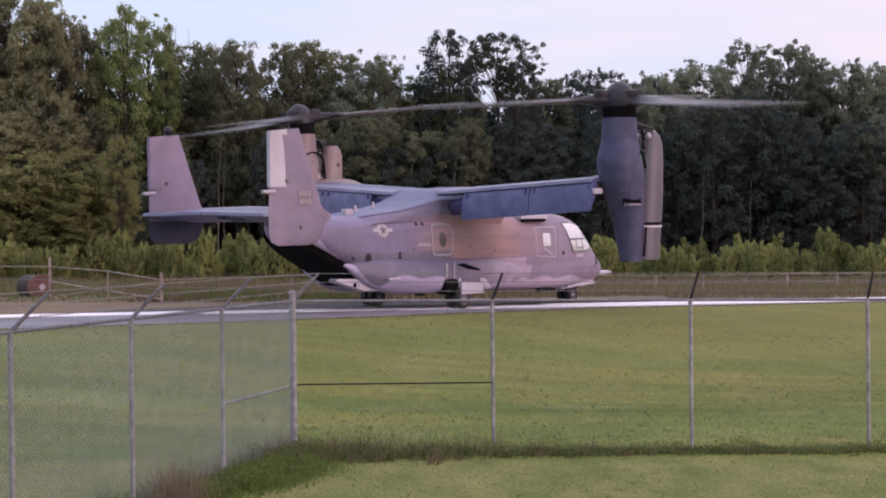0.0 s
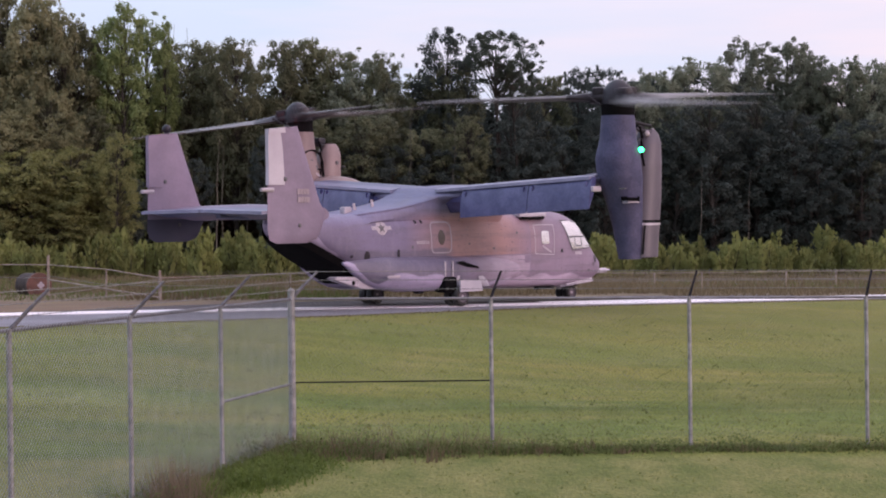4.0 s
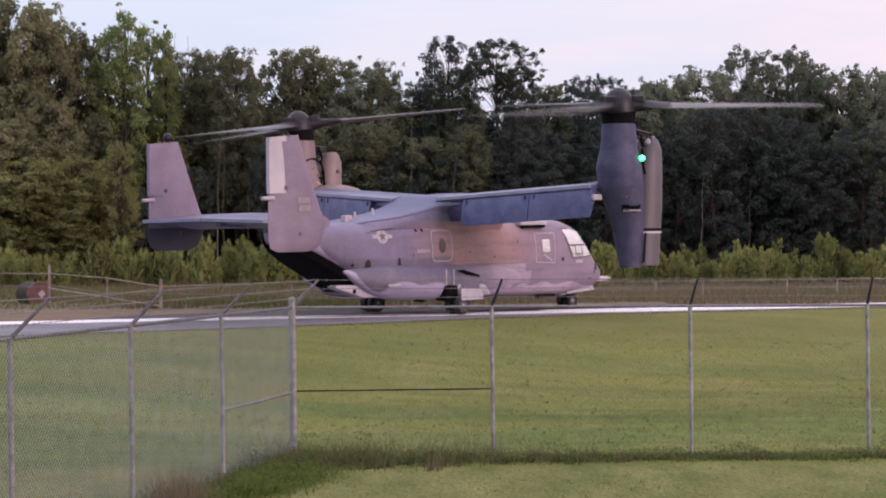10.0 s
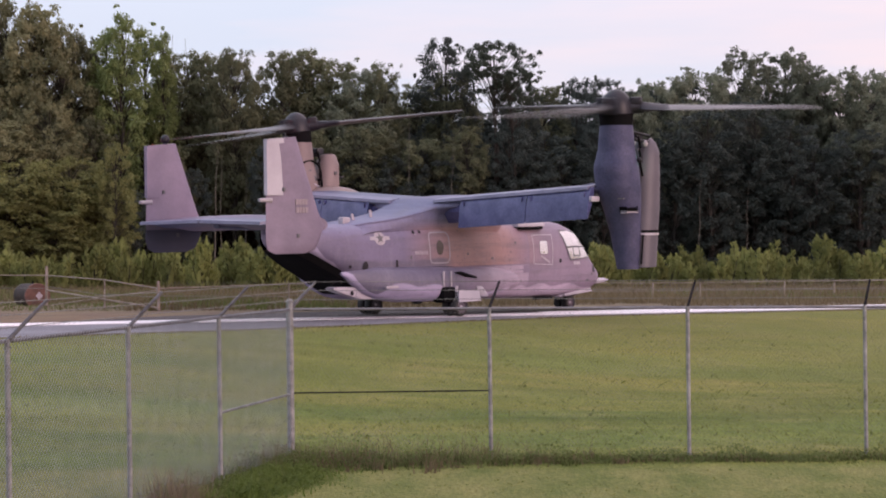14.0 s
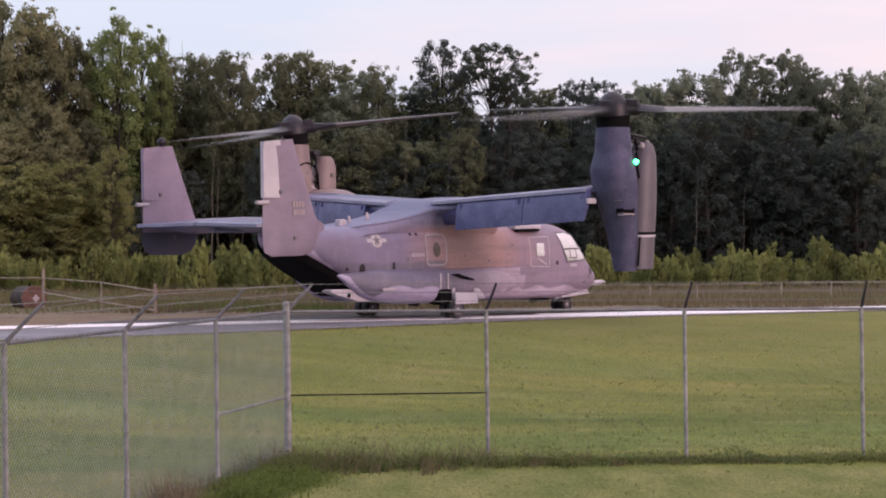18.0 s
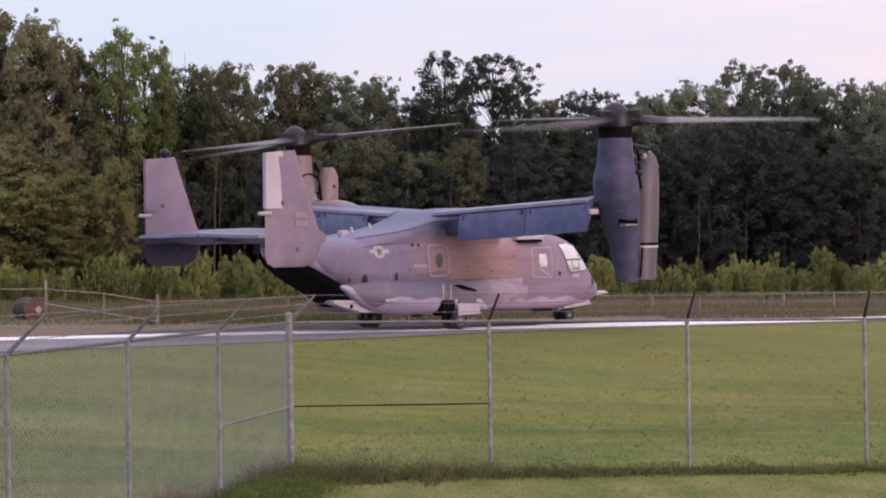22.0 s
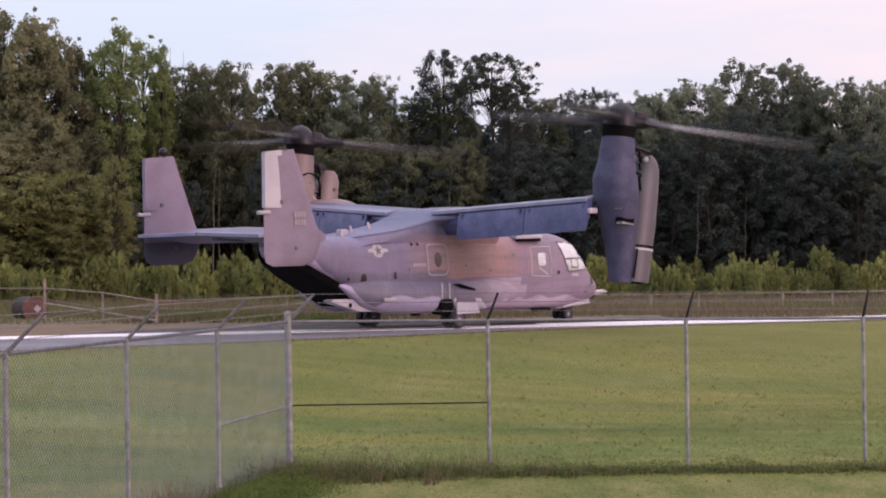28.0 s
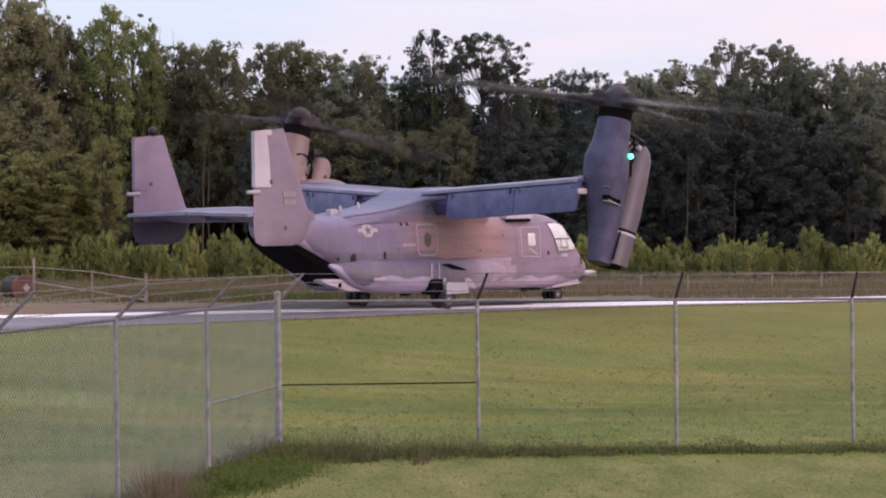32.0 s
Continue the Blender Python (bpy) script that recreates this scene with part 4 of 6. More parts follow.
def build_tail(ac):
    bm = bmesh.new()
    rings = []
    for y in (-2.75, -1.4, 0, 1.4, 2.75):
        ring = []
        for x, z in airfoil(-7.25, -8.98, 0.0, 0.44):
            ring.append((x, y, 2.93 + 0.02 * (2.75 - abs(y)) + z - 0.045 * (x + 7.25)))
        rings.append(ring)
    add_loft(bm, rings)
    part("tailplane", bm, FIN_PAINT, ac, "mauve-grey tailplane")
    for y0, y1 in ((-2.74, -0.03), (0.03, 2.80)):
        bm = bmesh.new()
        rings = []
        for y in (y0, y1):
            z = 3.00 + 0.02 * (2.75 - abs(y))
            rings.append([(-8.80, y, z + 0.11), (-9.35, y, z + 0.075), (-9.35, y, z - 0.015), (-8.80, y, z - 0.13)])
        add_loft(bm, rings)
        part("elevator", bm, WING_PAINT, ac, "blue-grey elevator", False)
        bm = bmesh.new()
        rings = []
        for y in (y0, y1):
            z = 3.00 + 0.02 * (2.75 - abs(y))
            rings.append([(-9.355, y, z + 0.08), (-9.64, y, z + 0.055), (-9.64, y, z - 0.03), (-9.355, y, z - 0.02)])
        add_loft(bm, rings)
        part("trim_tab", bm, PALE_EDGE, ac, "pale trim tab", False)
    for side in (-1, 1):
        y0 = side * 2.75
        levels = ((5.33, -8.38, -9.42), (4.4, -8.02, -9.43), (3.3, -7.60, -9.44), (2.94, -7.38, -9.45), (2.5, -7.58, -9.45), (2.27, -7.72, -9.38), (2.17, -8.05, -9.14))
        bm = bmesh.new()
        rings = []
        for z, x0, x1 in levels:
            rings.append([(x, y0 + v, z + (0.03 + 0.105 * (x - x0) if z > 5 else 0.0)) for x, v in airfoil(x0, x1, 0.0, 0.20 if z > 2.2 else 0.10)])
        add_loft(bm, rings)
        fin = part("tail_fin", bm, FIN_PAINT, ac, "mauve-grey tail fin")
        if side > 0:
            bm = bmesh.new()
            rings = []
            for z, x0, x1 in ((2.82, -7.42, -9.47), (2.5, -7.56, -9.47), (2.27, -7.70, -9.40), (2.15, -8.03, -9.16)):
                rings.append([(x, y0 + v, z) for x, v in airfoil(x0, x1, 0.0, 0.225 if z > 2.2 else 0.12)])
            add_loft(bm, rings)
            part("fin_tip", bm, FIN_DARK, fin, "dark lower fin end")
        bm = bmesh.new()
        add_plate(bm, [(-9.44, y0, 5.22), (-8.97, y0, 5.25), (-8.88, y0, 3.76), (-9.44, y0, 3.76)], 0.13)
        add_plate(bm, [(-9.43, y0, 5.265), (-8.80, y0, 5.325), (-8.82, y0, 5.18), (-9.43, y0, 5.12)], 0.16)
        part("rudder", bm, PALE_PAINT if side < 0 else FIN_PAINT, fin, "pale rudder" if side < 0 else "grey rudder", False)
        bm = bmesh.new()
        add_rod(bm, (-9.66, y0, 3.63), (-9.25, y0, 3.63), 0.05, 0.07, 10)
        part("tail_light", bm, DECAL, fin, "pale tail light pod")
        for x, z in ((-8.39, 2.66), (-8.87, 3.92)):
            bm = bmesh.new()
            add_box(bm, (x - 0.045, y0 - 0.115, z - 0.055), (x + 0.045, y0 + 0.115, z + 0.055), 0.02)
            part("fin_vent", bm, DECAL_DARK, fin, "small dark vent")
        if side < 0:
            for r, z in ((0, 3.58), (1, 3.36)):
                for i in range(4):
                    bm = bmesh.new()
                    x = -8.48 + 0.108 * i + 0.02 * r
                    add_box(bm, (x, y0 - 0.106, z - 0.075), (x + 0.098, y0 + 0.106, z + 0.075))
                    part("marking_bar", bm, MARKING, fin, "faint pale marking bar", False)
        bm = bmesh.new()
        add_rod(bm, (-8.74, y0, 5.30), (-8.74, y0, 5.37), 0.10, 0.06, 12)
        add_rod(bm, (-8.74, y0, 5.36), (-8.74, y0, 5.45), 0.02, 0.02, 8)
        part("beacon_base", bm, DARK_PAINT, fin, "beacon base")


PIVOT = {-1: Vector((0.0, -7.11, 4.10)), 1: Vector((0.0, 7.11, 4.10))}


def build_nacelle(ac, side):
    """Engine nacelle about its pivot, standing upright; z along the mast."""
    bm = bmesh.new()
    rows = ((-2.55, 0.50, 0.32, 0.32, 2.2), (-1.5, 0.38, 0.43, 0.43, 2.2), (-0.8, 0.24, 0.53, 0.53, 2.2), (-0.2, 0.08, 0.64, 0.62, 2.3), (0.4, -0.02, 0.64, 0.62, 2.3), (0.9, 0.0, 0.53, 0.53, 2.1), (1.6, 0.0, 0.48, 0.48, 2.0))
    rings = []
    for i in range(37):
        z = -2.55 + 4.15 * i / 36
        cx, hx, hy, e = lerp_rows(rows, z)
        rings.append([(cx + u, v, z) for u, v in superellipse(28, hx, hy, e)])
    add_loft(bm, rings)
    nac = part("nacelle", bm, SHADED_NACELLE_PAINT if side < 0 else SUNLIT_NACELLE_PAINT, ac, "upright blue-grey engine nacelle, its shaded tone painted in" if side < 0 else "upright grey engine nacelle, the sunset's tan painted in")
    nac.matrix_basis = Matrix.Translation(PIVOT[side])
    bm = bmesh.new()
    rows = ((-2.50, 0.98, 0.50, 0.50), (-1.42, 1.10, 0.50, 0.48), (-0.8, 1.17, 0.50, 0.48), (0.25, 1.23, 0.48, 0.46), (0.85, 1.32, 0.40, 0.40), (1.10, 1.34, 0.31, 0.31), (1.22, 1.34, 0.22, 0.22))
    rings = []
    for i in range(31):
        z = -2.50 + 3.72 * i / 30
        cx, hx, hy = lerp_rows(rows, z)
        rings.append([(cx + u, v, z) for u, v in superellipse(24, hx, hy, 2.2)])
    add_loft(bm, rings)
    part("engine_cowl", bm, COWL_PAINT if side < 0 else SUNLIT_NACELLE_PAINT, nac, "mauve-grey engine cowling")
    bm = bmesh.new()
    add_rod(bm, (1.34, 0, 1.20), (1.34, 0, 1.245), 0.20, 0.17, 16)
    part("engine_inlet", bm, BLACK, nac, "dark engine inlet")
    bm = bmesh.new()
    add_rod(bm, (0.95, 0, -2.525), (0.95, 0, -2.42), 0.36, 0.40, 20)
    part("exhaust_nozzle", bm, BLACK, nac, "dark exhaust nozzle")
    for nm, z0, z1, grow, m, lab in (("cowl_gap", -1.50, -1.42, 1.012, BLACK, "dark gap between cowlings"), ("cowl_lip", -1.57, -1.505, 1.03, PALE_PAINT, "pale cowling lip")):
        bm = bmesh.new()
        add_loft(bm, [[(1.10 + u, v, z) for u, v in superellipse(24, 0.50 * grow, 0.48 * grow, 2.2)] for z in (z0, z1)])
        part(nm, bm, m, nac, lab)
    bm = bmesh.new()
    add_box(bm, (-0.28, side * 0.36, -0.86), (0.22, side * 0.56, -0.76), 0.03)
    part("side_scoop", bm, BLACK, nac, "dark scoop on the nacelle")
    bm = bmesh.new()
    add_box(bm, (-0.28, side * 0.40, -0.91), (0.24, side * 0.575, -0.87), 0.02)
    part("scoop_lip", bm, PALE_PAINT, nac, "pale scoop lip")
    bm = bmesh.new()
    for z, r in ((1.25, 0.07), (1.45, 0.05)):
        add_rod(bm, (0.42, side * 0.10, z), (1.25, side * 0.20, z - 0.12), r, r * 0.8, 10)
    add_box(bm, (0.75, -0.15, 1.20), (1.05, 0.25, 1.42), 0.04)
    part("actuator_pipes", bm, DARK_PAINT, nac, "dark pipes behind the spinner")
    # added pale beads that imitate the sky glinting through between the pipes
    for x, y, z, r in () if side > 0 else ((0.62, -0.12, 1.12, 0.085), (1.05, -0.20, 1.10, 0.10), (1.40, -0.12, 1.18, 0.09)):
        bm = bmesh.new()
        bmesh.ops.create_uvsphere(bm, u_segments=12, v_segments=8, radius=r, matrix=Matrix.Translation((x, y, z)))
        part("fitting", bm, DECAL, nac, "pale bead imitating a glint of sky")
    if side < 0:
        bm = bmesh.new()
        add_rod(bm, (0.66, -0.43, -1.55), (0.60, -0.40, -2.40), 0.03, 0.03, 8)
        part("cowl_seam", bm, BLACK, nac, "dark seam between the nacelle and its cowling")
    bm = bmesh.new()
    for z0, z1 in ((1.30, 0.95), (0.95, 0.55), (0.55, 0.15)):
        add_rod(bm, (0.62 + 0.10 * (1.3 - z0), -0.30, z0), (0.62 + 0.10 * (1.3 - z1) + 0.03, -0.34, z1), 0.035, n=8)
    part("fuel_pipe", bm, BLACK, nac, "dark pipe down the nacelle")
    if side > 0:
        for x, z, w, h in ((0.25, 0.35, 0.16, 0.20), (0.05, 0.62, 0.10, 0.08), (0.45, 0.05, 0.12, 0.10), (1.30, 0.55, 0.10, 0.12), (1.62, 0.42, 0.06, 0.05)):
            bm = bmesh.new()
            y = -0.56 if x < 0.8 else -0.47
            add_box(bm, (x - w / 2, y - 0.02, z - h / 2), (x + w / 2, y + 0.12, z + h / 2), 0.02)
            part("service_panel", bm, DECAL_DARK, nac, "small dark service panel")
    if side > 0:
        bm = bmesh.new()
        arc = [Vector((0.10 + 0.48 * math.cos(radians(q)), -0.50, 0.55 + 0.42 * math.sin(radians(q)))) for q in range(10, 131, 20)]
        for p, q in zip(arc, arc[1:]):
            add_rod(bm, p, q, 0.035, n=8)
        add_rod(bm, arc[0], (0.70, -0.45, -0.15), 0.05, 0.04, 8)
        part("hose", bm, BLACK, nac, "dark curved hose")
        for p, q, r in (((0.0, -0.55, 0.50), (0.42, -0.55, 0.30), 0.03), ((0.05, -0.57, 0.25), (0.40, -0.57, 0.08), 0.035), ((0.50, -0.52, 0.35), (0.42, -0.55, -0.15), 0.03), ((-0.1, -0.58, 0.05), (0.5, -0.52, -0.10), 0.04)):
            bm = bmesh.new()
            add_rod(bm, p, q, r, r, 8)
            part("duct", bm, PALE_PAINT if r > 0.03 else BLACK, nac, "short duct on the nacelle")
    for p in ((-0.2, 0.4), (0.3, 0.9), (-0.35, -0.5), (0.25, -0.4)):
        bm = bmesh.new()
        add_box(bm, (p[0] - 0.03, side * 0.35, p[1] - 0.02), (p[0] + 0.03, side * 0.56, p[1] + 0.02))
        part("cowl_latch", bm, DECAL_DARK, nac, "small dark latch", False)
    return nac


def build_rotor(ac, side):
    """Spinner with three blades; origin on the mast, z along it."""
    bm = bmesh.new()
    prof = ((-0.02, 0.46), (0.10, 0.47), (0.16, 0.47), (0.42, 0.48), (0.60, 0.45), (0.76, 0.40), (0.90, 0.29), (1.00, 0.15), (1.03, 0.02))
    add_loft(bm, [[(r * math.cos(2 * math.pi * i / 24), r * math.sin(2 * math.pi * i / 24), z) for i in range(24)] for z, r in prof])
    hub = part("rotor", bm, DARK_PAINT, ac, "dark spinner of the three-bladed rotor")
    hub.matrix_basis = Matrix.Translation(PIVOT[side] + Vector((0, 0, 1.62)))
    bm = bmesh.new()
    add_loft(bm, [[(r * math.cos(2 * math.pi * i / 24), r * math.sin(2 * math.pi * i / 24), z) for i in range(24)] for z, r in ((-0.04, 0.475), (0.20, 0.485), (0.34, 0.512))])
    part("spinner_ring", bm, BLACK, hub, "black ring under the spinner")
    def section(r, chord, thick):
        f = (r - 0.75) / 5.05
        tw = radians(10 - 11 * f)
        return [(r, -side * (u * math.cos(tw) - v * math.sin(tw)), 0.50 + u * math.sin(tw) + v * math.cos(tw) - 0.016 * (r - 0.75))
                for u, v in airfoil(0.30 * chord, -0.70 * chord, 0.0, thick, 6)]
    for k in range(3):
        q = Matrix.Rotation(radians(120 * k), 4, "Z")
        bm = bmesh.new()
        add_loft(bm, [section(r, lerp_rows(((1.45, 0.62), (2.4, 0.70), (5.4, 0.50), (5.8, 0.40)), r)[0], 0.15 - 0.019 * (r - 1.45)) for r in (1.45 + 4.35 * i / 15 for i in range(16))])
        part("blade", bm, BLADE_PAINT, hub, "long twisted grey rotor blade", pos=q)
        bm = bmesh.new()
        add_rod(bm, (0.36, 0, 0.5), (0.80, 0, 0.5), 0.19, 0.17, 12)
        add_loft(bm, [section(r, c, h) for r, c, h in ((0.70, 0.34, 0.30), (0.95, 0.50, 0.26), (1.25, 0.62, 0.20), (1.50, 0.64, 0.165))])
        add_box(bm, (0.40, -0.16, 0.54), (0.74, 0.16, 0.80), 0.04)
        add_rod(bm, (0.50, 0.20, 0.30), (0.86, 0.22, 0.56), 0.04, 0.04, 8)
        part("blade_cuff", bm, DARK_PAINT, hub, "dark blade root cuff", pos=q)
    return hub


def build_lamp(parent, pos, glow, r, cap=0.12):
    """A flashing light: one side of its lens glows, the other is dark; it turns."""
    bm = bmesh.new()
    bmesh.ops.create_uvsphere(bm, u_segments=24, v_segments=14, radius=r)
    for f in bm.faces:
        f.material_index = 0 if f.calc_center_median().y < -cap * r else 1
    lens = part("flash_lens", bm, glow, parent, "flashing light lens")
    lens.data.materials.append(DARK_PAINT)
    lens.matrix_basis = pos
    return lens


def build_aircraft():
    ac = new("tiltrotor_aircraft")
    tagged(ac, "grey military tiltrotor aircraft standing on the taxiway, rotors turning", "aircraft")
    ac.matrix_basis = AIRCRAFT
    build_hull(ac)
    build_hull_details(ac)
    build_gear(ac)
    build_wing(ac)
    build_tail(ac)
    made = {"nacelle": {}, "rotor": {}}
    for side in (-1, 1):
        made["nacelle"][side] = build_nacelle(ac, side)
        made["rotor"][side] = build_rotor(ac, side)
    made["green"] = build_lamp(made["nacelle"][-1], pose(0.34, -0.57, 0.61), GREEN_GLOW, 0.082)
    made["red"] = build_lamp(ac, pose(-8.74, 2.75, 5.47, 22), RED_GLOW, 0.13, 0.70)
    return made


# ---------------------------------------------------------------- near fence
CORNER = Vector((-2.32, 26.90, 0))
RUN_L, RUN_R = radians(256.64), radians(1.71)
LEFT_AT = (0.0, 3.05, 6.10, 9.15, 12.2, 15.25)
RIGHT_AT = (0.0, 3.05, 6.10, 8.84, 11.9, 14.95)
FENCE_TOP = 1.205


def fence_point(run, d):
    a = RUN_L if run == "L" else RUN_R
    return CORNER + Vector((math.cos(a), math.sin(a), 0)) * d


def build_near_fence():
    fence = new("chain_link_fence")
    tagged(fence, "tall galvanised chain-link fence with outward barbed wire arms", "fence")
    away = {"L": Vector((math.cos(RUN_L - math.pi / 2), math.sin(RUN_L - math.pi / 2), 0)), "R": Vector((math.cos(RUN_R + math.pi / 2), math.sin(RUN_R + math.pi / 2), 0))}
    tips = {"L": [], "R": []}
    for run, ats in (("L", LEFT_AT), ("R", RIGHT_AT)):
        for i, d in enumerate(ats):
            p = fence_point(run, d)
            zb = ground_z(p.x, p.y) - 0.15
            if i > 0 or run == "L":
                r = 0.056 if i == 0 else 0.031
                lean = 0.012
                bm = bmesh.new()
                add_rod(bm, (p.x + lean * 2, p.y, zb), (p.x, p.y, FENCE_TOP + (0.12 if i == 0 else 0.02)), r, n=12)
                if i == 0:
                    add_rod(bm, (p.x, p.y, FENCE_TOP + 0.12), (p.x, p.y, FENCE_TOP + 0.16), r * 1.15, r * 0.6, n=12)
                post = part("post", bm, GALV, fence, "galvanised steel post")
            else:
                post = None
            if run == "L":
                tip = Vector((p.x + 0.40, p.y + 0.05, FENCE_TOP + 0.42))
            else:
                tip = Vector((p.x + 0.17, p.y + 0.35, FENCE_TOP + 0.41))
            if post:
                bm = bmesh.new()
                add_rod(bm, (p.x, p.y, FENCE_TOP), tip, 0.033 if i == 0 else 0.024, 0.018, n=8)
                part("barb_arm", bm, ARM_STEEL if run == "L" else GALV_DARK, post, "angled barbed wire arm")
            tips[run].append((p, tip))
        a, b = tips[run][0][0], tips[run][-1][0]
        bm = bmesh.new()
        add_rod(bm, (a.x, a.y, FENCE_TOP), (b.x, b.y, FENCE_TOP), 0.022, n=10)
        part("top_rail", bm, ARM_STEEL if run == "L" else RAIL_DULL, fence, "galvanised top rail")
        # fabric of crossed wires, bay by bay
        u = (b - a).normalized()
        side = Vector((-u.y, u.x, 0)) * (0.037 if run == "L" else 0.028)
        for d0, d1 in zip(ats, ats[1:]):
            bm = bmesh.new()
            zlo = min(ground_z(*fence_point(run, d0).xy), ground_z(*fence_point(run, d1).xy)) - 0.02
            zhi, step = FENCE_TOP + 0.03, 0.072
            h = zhi - zlo
            for sgn in (1, -1):
                k = int((d1 - d0 + h) / step)
                for j in range(k):
                    s = d0 + (j + 0.5) * step - (h if sgn > 0 else 0)
                    t0, t1 = (d0 - s, d1 - s) if sgn > 0 else (s - d1, s - d0)
                    t0, t1 = max(0.0, t0), min(h, t1)
                    if t1 - t0 < 0.02:
                        continue
                    p0 = a + u * (s + sgn * t0) + side + Vector((0, 0, zlo + t0 - a.z))
                    p1 = a + u * (s + sgn * t1) + side + Vector((0, 0, zlo + t1 - a.z))
                    add_rod(bm, p0, p1, 0.0027 if run == "L" else 0.0011, n=3, cap=False)
            tagged(part("wire_fabric", bm, WIRE if run == "L" else WIRE_DULL, fence, "fine chain-link fabric", False), kind="stuff")
        # barbed strands along the arms
        for f in (0.35, 0.68, 1.0):
            bm = bmesh.new()
            for (p, q), (p2, q2) in zip(tips[run], tips[run][1:]):
                c0 = Vector((p.x, p.y, FENCE_TOP)).lerp(q, f)
                c1 = Vector((p2.x, p2.y, FENCE_TOP)).lerp(q2, f)
                add_rod(bm, c0, c1, 0.0042, n=4, cap=False)
                k = int((c1 - c0).length / 0.13)
                for j in range(k):
                    c = c0.lerp(c1, (j + 0.5) / k)
                    add_rod(bm, c + Vector((0, 0, -0.022)), c + Vector((0.012, 0.012, 0.022)), 0.003, n=3, cap=False)
            part("barbed_strand", bm, WIRE_DULL, fence, "barbed wire strand", False)
    # mid rails and truss rods at the corner bays
    p1, p2 = fence_point("R", 0), fence_point("R", 3.05)
    bm = bmesh.new()
    add_rod(bm, (p1.x, p1.y, -0.07), (p2.x, p2.y, -0.05), 0.011, n=8)
    part("brace_rail", bm, GALV_DARK, fence, "dark brace rail")
    p2 = fence_point("L", 3.05)
    bm = bmesh.new()
    add_rod(bm, (p1.x, p1.y, -0.09), (p2.x, p2.y, -0.09), 0.020, n=8)
    part("brace_rail", bm, GALV, fence, "galvanised brace rail")


# ---------------------------------------------------------------- far fence and drum
def rail_drop(x):
    """How far the far fence's rail runs below the tops of its taller posts."""
    return 0.34 if x < -13 else 0.04 if x < -11 else 0.26 if x < -9 else 0.02


def build_far_fence():
    fence = new("boundary_fence")
    tagged(fence, "low wire boundary fence with thin posts beyond the taxiway", "fence")
    pts = [(-22.0, 67.0, 1.50), (-14.46, 64.6, 1.50), (-11.88, 62.2, 1.07), (-9.63, 60.0, 1.03), (-5.5, 63.5, 0.86), (-1.2, 66.5, 0.78), (4.0, 71, 0.70), (8.7, 72.5, 0.66), (10.7, 72.9, 0.66), (14.4, 74, 0.68), (16.6, 74.5, 0.68), (21, 76, 0.68), (30, 80, 0.68)]
    for x, y, h in pts:
        bm = bmesh.new()
        thick = 0.055 if x < -9 and x != -11.88 else 0.032
        add_rod(bm, (x, y, -0.25), (x, y, h), thick, thick * 0.9, 8)
        part("post", bm, FENCE_POST, fence, "thin weathered post")
    for (x, y, h), (x2, y2, h2) in zip(pts, pts[1:]):
        bm = bmesh.new()
        add_rod(bm, (x, y, h - rail_drop(x)), (x2, y2, h2 - rail_drop(x2)), 0.022 if x < -9 else 0.016, n=6)
        part("top_rail", bm, FENCE_POST, fence, "thin pale top rail", False)
        bm = bmesh.new()
        add_rod(bm, (x, y, h * 0.50), (x2, y2, h2 * 0.45), 0.010, n=5)
        part("strand", bm, WIRE_DULL, fence, "thin wire strand", False)
        if x > -10:
            bm = bmesh.new()
            a, c = Vector((x, y, 0)), Vector((x2, y2, 0))
            k = int((c - a).length / 0.16)
            for q in range(k):
                for up, dn in ((h * 0.96, -0.15), (-0.15, h * 0.96)):
                    add_rod(bm, a.lerp(c, q / k) + Vector((0, 0, up)), a.lerp(c, min(1.0, (q + 3) / k)) + Vector((0, 0, dn)), 0.0045, n=3, cap=False)
            tagged(part("wire_fabric", bm, WIRE_DULL, fence, "dull chain-link fabric", False), kind="stuff")
    for p, q, r in (((-14.46, 64.55, 0.62), (-9.63, 59.95, 0.11), 0.030), ((-14.46, 64.5, 0.05), (-9.63, 59.9, 0.72), 0.016)):
        bm = bmesh.new()
        add_rod(bm, p, q, r, n=8)
        part("brace", bm, FENCE_POST, fence, "slanting brace bar")


def build_drum():
    drum = new("cable_drum")
    tagged(drum, "rusty red drum with a white diamond mark, lying in the grass", "drum")
    drum.matrix_basis = Matrix.Translation((-15.22, 66.4, 0.35)) @ Matrix.Scale(0.785, 4) @ Matrix.Rotation(radians(-55), 4, "Z")
    bm = bmesh.new()
    add_rod(bm, (-1.55, 0.0, 0), (0.0, 0, 0), 0.59, 0.59, 24)
    part("barrel", bm, DARK_RUST, drum, "dark rusty drum side")
    bm = bmesh.new()
    add_rod(bm, (-0.05, 0, 0), (0.12, -0.02, 0), 0.62, 0.62, 28)
    bmesh.ops.bevel(bm, geom=bm.edges[:], offset=0.02, segments=1, affect="EDGES")
    part("flange", bm, RUST, drum, "rusty red end disc")
    bm = bmesh.new()
    add_rod(bm, (-0.75, 0.1, 0.45), (-0.85, 0.12, 0.72), 0.07, 0.04, 8)
    part("filler_neck", bm, BLACK, drum, "dark filler neck")
    bm = bmesh.new()
    add_plate(bm, [(0.14, 0.05, 0.22), (0.14, 0.24, 0.02), (0.14, 0.05, -0.18), (0.14, -0.14, 0.02)], 0.02, 0)
    part("diamond_sign", bm, DECAL, drum, "white diamond sign", False)


